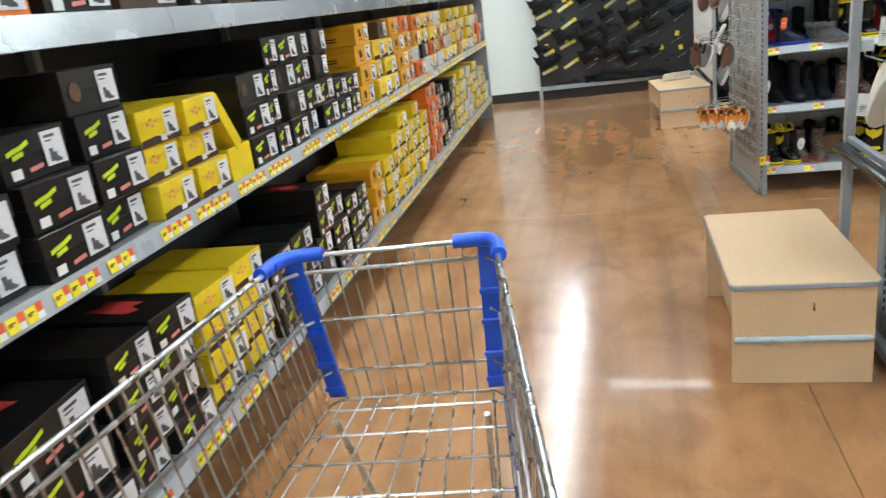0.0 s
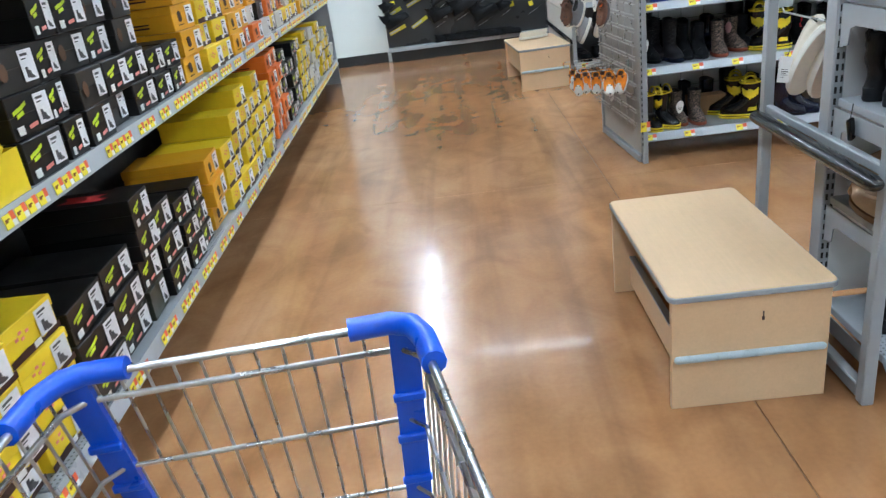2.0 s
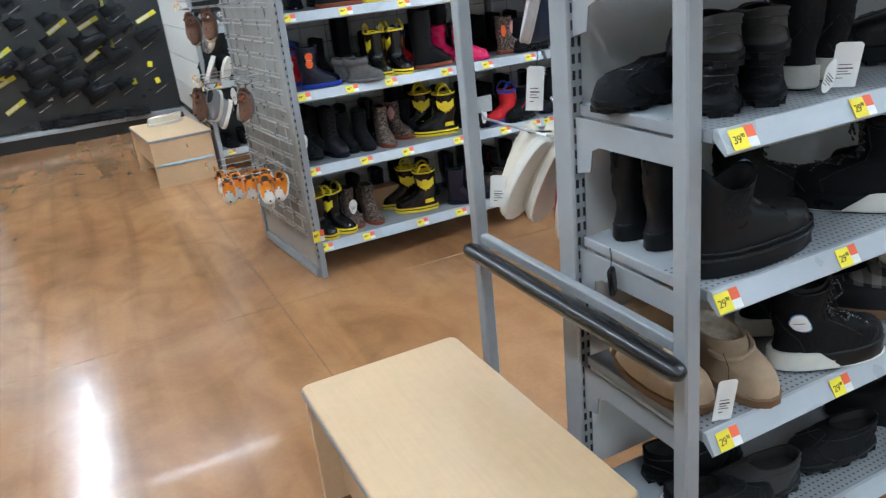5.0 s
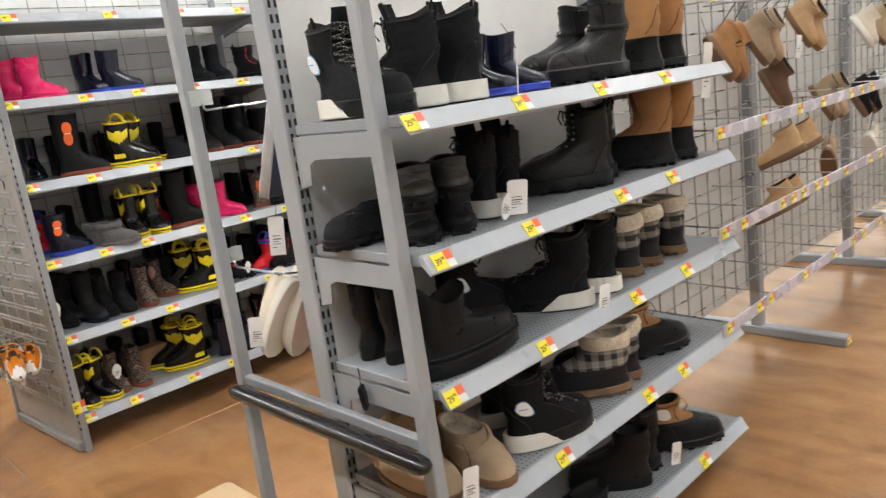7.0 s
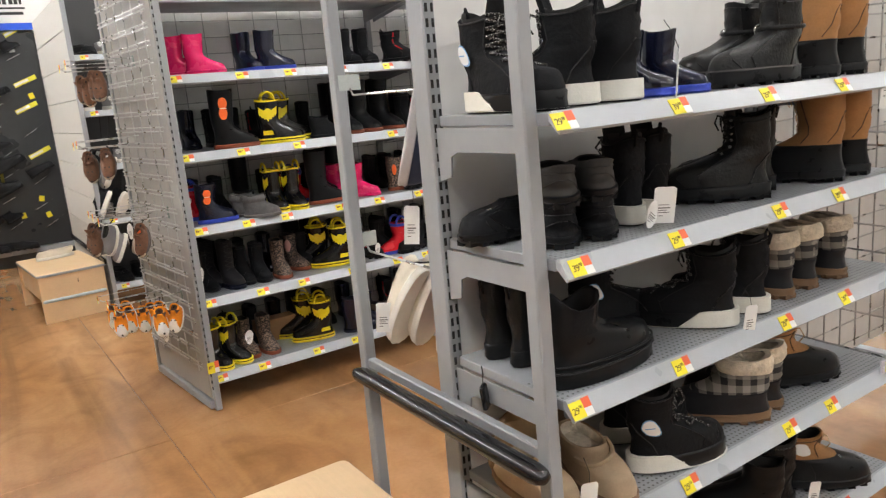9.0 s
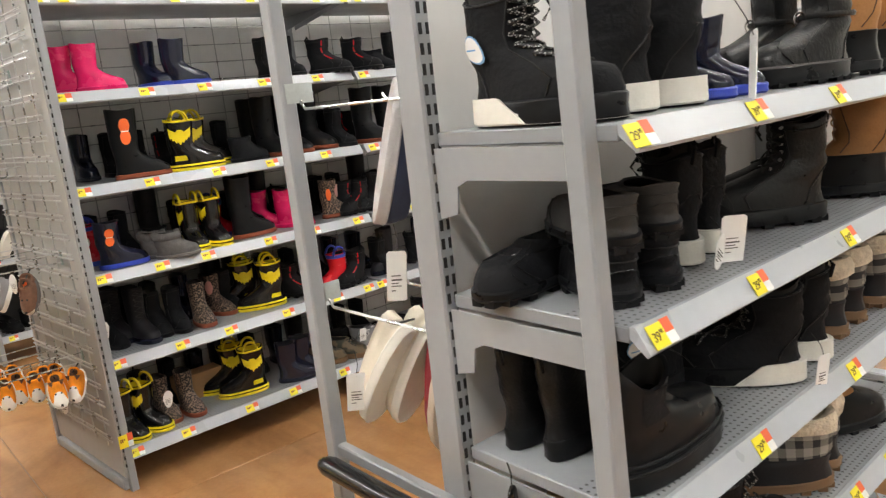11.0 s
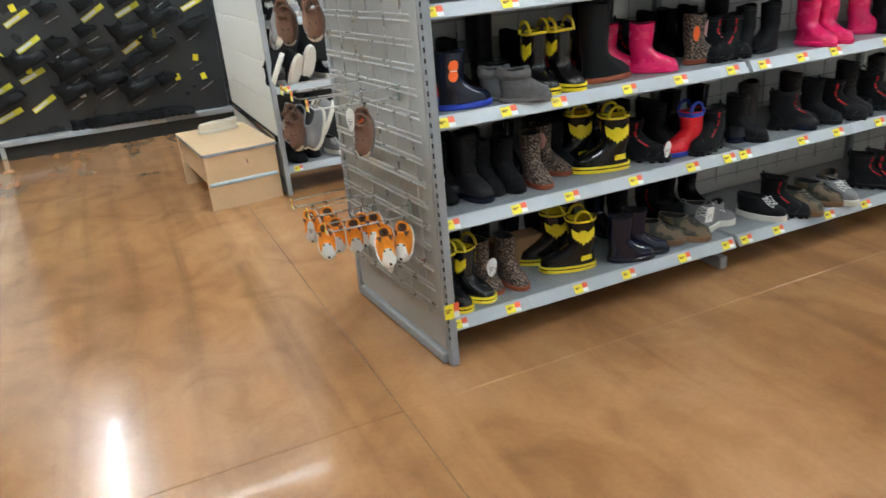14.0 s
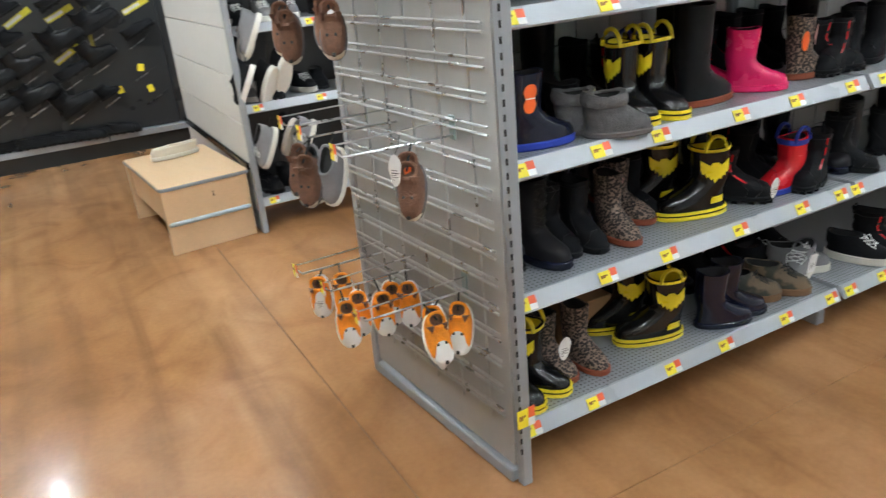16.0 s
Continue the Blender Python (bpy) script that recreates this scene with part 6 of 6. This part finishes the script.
on_rack(4, [("hightop_sticker", 1.15, 2.985, -86), ("hightop", 1.29, 2.775, 118), ("hightop", 1.385, 2.755, 100), ("navy_small", 1.46, 2.9, -62), ("navy_small", 1.55, 2.89, -57), ("biker_boot", 1.96, 2.775, 165), ("biker_boot", 1.99, 2.89, 165), ("duck_tall", 2.13, 2.765, 108), ("duck_tall", 2.27, 2.77, 104)])
on_rack(3, [("low_black", 1.31, 2.96, 184), ("low_black", 1.17, 2.755, 58), ("low_black", 1.265, 2.75, 56), ("low_grey", 1.17, 2.75, 60, 0.0772), ("low_grey", 1.265, 2.747, 57, 0.0772), ("hightop", 1.41, 2.79, 70), ("hightop", 1.5, 2.8, 66), ("lace_boot", 1.83, 2.76, 138), ("lace_boot", 1.93, 2.81, 138), ("duck_tall", 2.12, 2.74, 112), ("duck_tall", 2.235, 2.735, 104)])
on_rack(2, [("ankle_boot", 1.135, 2.975, 6), ("ankle_boot", 1.145, 2.9, 4), ("chelsea", 1.125, 2.765, 3), ("hightop_sticker", 1.35, 2.93, 0), ("hightop", 1.66, 2.73, 122), ("hightop", 1.78, 2.73, 104), ("plaid_duck", 1.91, 2.75, 84), ("plaid_duck", 2.02, 2.755, 80), ("plaid_duck", 2.15, 2.75, 76)])
on_rack(1, [("clog", 1.16, 3.0, -92), ("clog", 1.32, 2.94, -106), ("hightop_sticker", 1.365, 2.79, -16), ("hightop", 1.42, 2.92, -12), ("plaid_duck", 1.8, 2.735, 132), ("plaid_duck", 1.87, 2.745, 112), ("duck_sticker", 1.94, 2.87, -24)])
on_rack(0, [("low_black", 1.15, 2.85, -20), ("low_black", 1.2, 2.97, -14), ("low_grey", 1.47, 2.79, 170), ("lace_boot", 1.98, 2.775, 150), ("ankle_boot", 1.88, 2.74, 128), ("duck_sticker", 2.03, 2.85, -36), ("low_black", 1.72, 2.79, 172)])
hang_tag(1.435, 2.74, RZ[3] + 0.045, -20, 0.05, 0.075)
hang_tag(1.405, 2.745, RZ[3] + 0.03, 10, 0.045, 0.06, True, tilt=35)
hang_tag(1.66, 2.695, RZ[2] + 0.02, -10, 0.036, 0.07)
hang_tag(1.16, 2.712, RZ[1] + 0.045, -14, 0.038, 0.085)
hang_tag(1.95, 2.7, RZ[0] + 0.07, -25, 0.03, 0.07)
hang_tag(1.125, 2.95, RZ[3] + 0.035, -40, 0.022, 0.08, tilt=48)
hang_tag(1.432, 2.7, RZ[4] + 0.05, 42, 0.036, 0.1)
t = thing("security_tag", "black plastic security tag hanging over the shelf edge", "security tag", pose(1.088, 2.93, RZ[2] - 0.055, 0, -14, 30))
bm = cube((-0.012, -0.006, -0.03), (0.012, 0.006, 0.03), 0.005, 2)
part("body", bm, BUMPER, t)
part("cord", wire([V(0, 0, 0.028), V(0.01, 0.0, 0.05), V(0.03, 0.01, 0.055)], 0.0015, 5), DARKIN, t)

t = thing("paper_parcel", "crumpled brown kraft paper behind the clogs", "paper", pose(1.26, 3.0, RZ[1] + 0.0012, 0, 0, 8))
bm = bmesh.new()
crumple = random.Random(8)
loft(bm, [[V(0.13 * k * math.cos(a) + crumple.uniform(-0.012, 0.012), 0.034 * k * math.sin(a) + crumple.uniform(-0.004, 0.004), z) for a in [i * math.pi / 8 for i in range(16)]] for z, k in ((0, 0.9), (0.03, 1.0), (0.06, 0.97), (0.09, 0.94), (0.115, 0.8), (0.13, 0.4))])
part("wrap", bm, mat("brown_kraft_paper", (0.3, 0.18, 0.09), rough=0.75, var=0.15, bump=0.3, bump_scale=60), t, smooth=25)
t = thing("shoe_insert", "pale grey card shoe insert lying on the lowest shelf", "shoe insert", pose(1.3, 2.86, RZ[0] + 0.0012, 0, 0, -12))
bm = bmesh.new()
loft(bm, [[V(0.13 * k * math.cos(a), 0.045 * k * math.sin(a) * (1 + 0.2 * math.cos(a)), z) for a in [i * math.pi / 10 for i in range(20)]] for z, k in ((0, 1.0), (0.012, 1.0), (0.016, 0.95))])
part("card", bm, LABELP, t)

# ---- slip-ons on the far side of the rack ----
for z in (0.9, 1.3):
    t = thing("peg_hook", "long chrome peg hook on the back of the rack", "hook")
    part("arm", wire([(1.12, RS + 0.046, z), (1.12, RS + 0.36, z), (1.12, RS + 0.375, z + 0.015)], 0.003, 6), CHROME, t)
    part("price_flag", cube((1.09, RS + 0.374, z + 0.012), (1.15, RS + 0.378, z + 0.05)), mat("clear_grey_flag", (0.45, 0.5, 0.5), rough=0.15), t, "clear plastic flag")
    t2 = thing("peg_hook", "long chrome peg hook on the back of the rack", "hook")
    part("arm", wire([(1.32, RS + 0.046, z), (1.32, RS + 0.36, z), (1.32, RS + 0.375, z + 0.015)], 0.003, 6), CHROME, t2)
for key, x, y, z, turn, lean, zt in (("white_slipper", 1.17, 3.25, 0.865, 97, -15, 0.9), ("white_slipper", 1.22, 3.225, 0.87, 100, -10, 0.9), ("woven_slipper", 1.2, 3.15, 0.85, 78, 0, 0.9), ("white_slipper", 1.21, 3.08, 0.84, 100, 4, 0.9),
                                     ("navy_slipper", 1.17, 3.215, 1.335, -30, 33, 1.3), ("navy_slipper", 1.2, 3.13, 1.33, -24, 30, 1.3), ("white_slipper", 1.34, 3.26, 0.85, 170, 20, 0.9), ("navy_slipper", 1.33, 3.26, 1.28, 170, 20, 1.3), ("woven_slipper", 1.35, 3.14, 0.86, 340, 10, 0.9)):
    dangle(key, x, y, z, turn, lean, (1.12 if x < 1.25 else 1.32, y, zt))
hang_tag(1.1, 3.36, 0.74, -30, 0.04, 0.08)
hang_tag(1.1, 3.18, 1.0, -30, 0.035, 0.09)

# ---- booties on the wire rack ----
for key, x, z, turn in (("camel_bootie", 2.77, 1.28, -35), ("camel_bootie", 2.84, 1.27, -30), ("taupe_bootie", 3.06, 1.31, -80), ("taupe_bootie", 3.15, 1.31, -85), ("brown_bootie", 3.22, 1.13, -85), ("tan_bootie", 3.5, 1.35, -80), ("tan_bootie", 3.6, 1.33, -95), ("white_bootie", 4.3, 1.3, -60), ("taupe_bootie", 4.5, 1.3, -90),
                        ("tan_bootie", 3.12, 0.9, 112), ("tan_bootie", 3.3, 0.9, 118), ("taupe_bootie", 3.75, 1.02, -80), ("taupe_bootie", 3.86, 1.02, -95), ("black_bootie", 4.2, 0.98, -60), ("black_bootie", 4.35, 0.98, -70), ("white_bootie", 4.75, 1.0, -40),
                        ("tan_bootie", 3.05, 0.7, 122), ("tan_bootie", 3.15, 0.7, 128), ("taupe_bootie", 3.7, 0.76, 10), ("white_bootie", 4.3, 0.74, 0), ("tan_bootie", 5.0, 1.3, -80), ("taupe_bootie", 5.3, 0.95, -80), ("brown_bootie", 5.5, 1.3, -70)):
    up = min([q for q in (0.752, 1.045, 1.425) if q > z + 0.02] or [1.42])
    m = pose(x, 2.86, z, 0, 0, turn) @ pose(0, 0, 0, 0, 25 if turn > 100 else 60, 0) @ pose(-0.085, 0, -0.068) @ Matrix.Scale(0.76, 4)
    shoe(key, m, "booties on the wire rack", hang=(x, 2.83, up + 0.01))
hang_tag(2.5, 2.82, 1.22, 0, 0.06, 0.17)
hang_tag(3.04, 2.74, 1.25, -10, 0.03, 0.08)

# ---- dark shoes on the display wall and second gondola ----
for x, z in SPOTS:
    if rnd.random() < (0.85 if -0.1 < x < 0.8 else 0.4):
        key = rnd.choice(("low_black", "black_low", "chelsea", "low_black", "ankle_boot"))
        shoe(key, pose(x - 0.1, BYF - 0.075, z + 0.0, 0, -26, 0) @ pose(0, 0, 0.012), "dark shoes on the display wall")
for k in range(7):
    shoe("low_black", pose(-0.1 + 0.12 * k, BYF - 0.045, 0.16, 0, 0, rnd.uniform(-30, 30)), "dark shoes on the display wall")
for row, z in enumerate(GZ):
    x = GX + 0.08
    while x < GX + 2.2:
        shoe(rnd.choice(("dark_runner", "low_black", "dark_runner", "runner", "black_low")), pose(x, GY + 0.28, z + 0.0012, 0, 0, -85 + rnd.uniform(-12, 12)), "dark shoes on the far gondola")
        x += rnd.uniform(0.11, 0.15)
for x, z in ((1.16, 1.0), (1.22, 1.02), (1.15, 0.8), (1.24, 0.78), (1.31, 0.82), (1.2, 0.5), (1.3, 0.52), (1.4, 0.5)):
    dangle(rnd.choice(("dark_runner", "runner", "dark_runner")), x, GY - 0.02, z, 150 + rnd.uniform(-40, 40), -8, (x, GY + 0.015, min([q for q in GZ if q > z] or [z]) - 0.03))
shoe("white_shoe", pose(0.92, 7.72, 0.3312, 0, 0, 190))
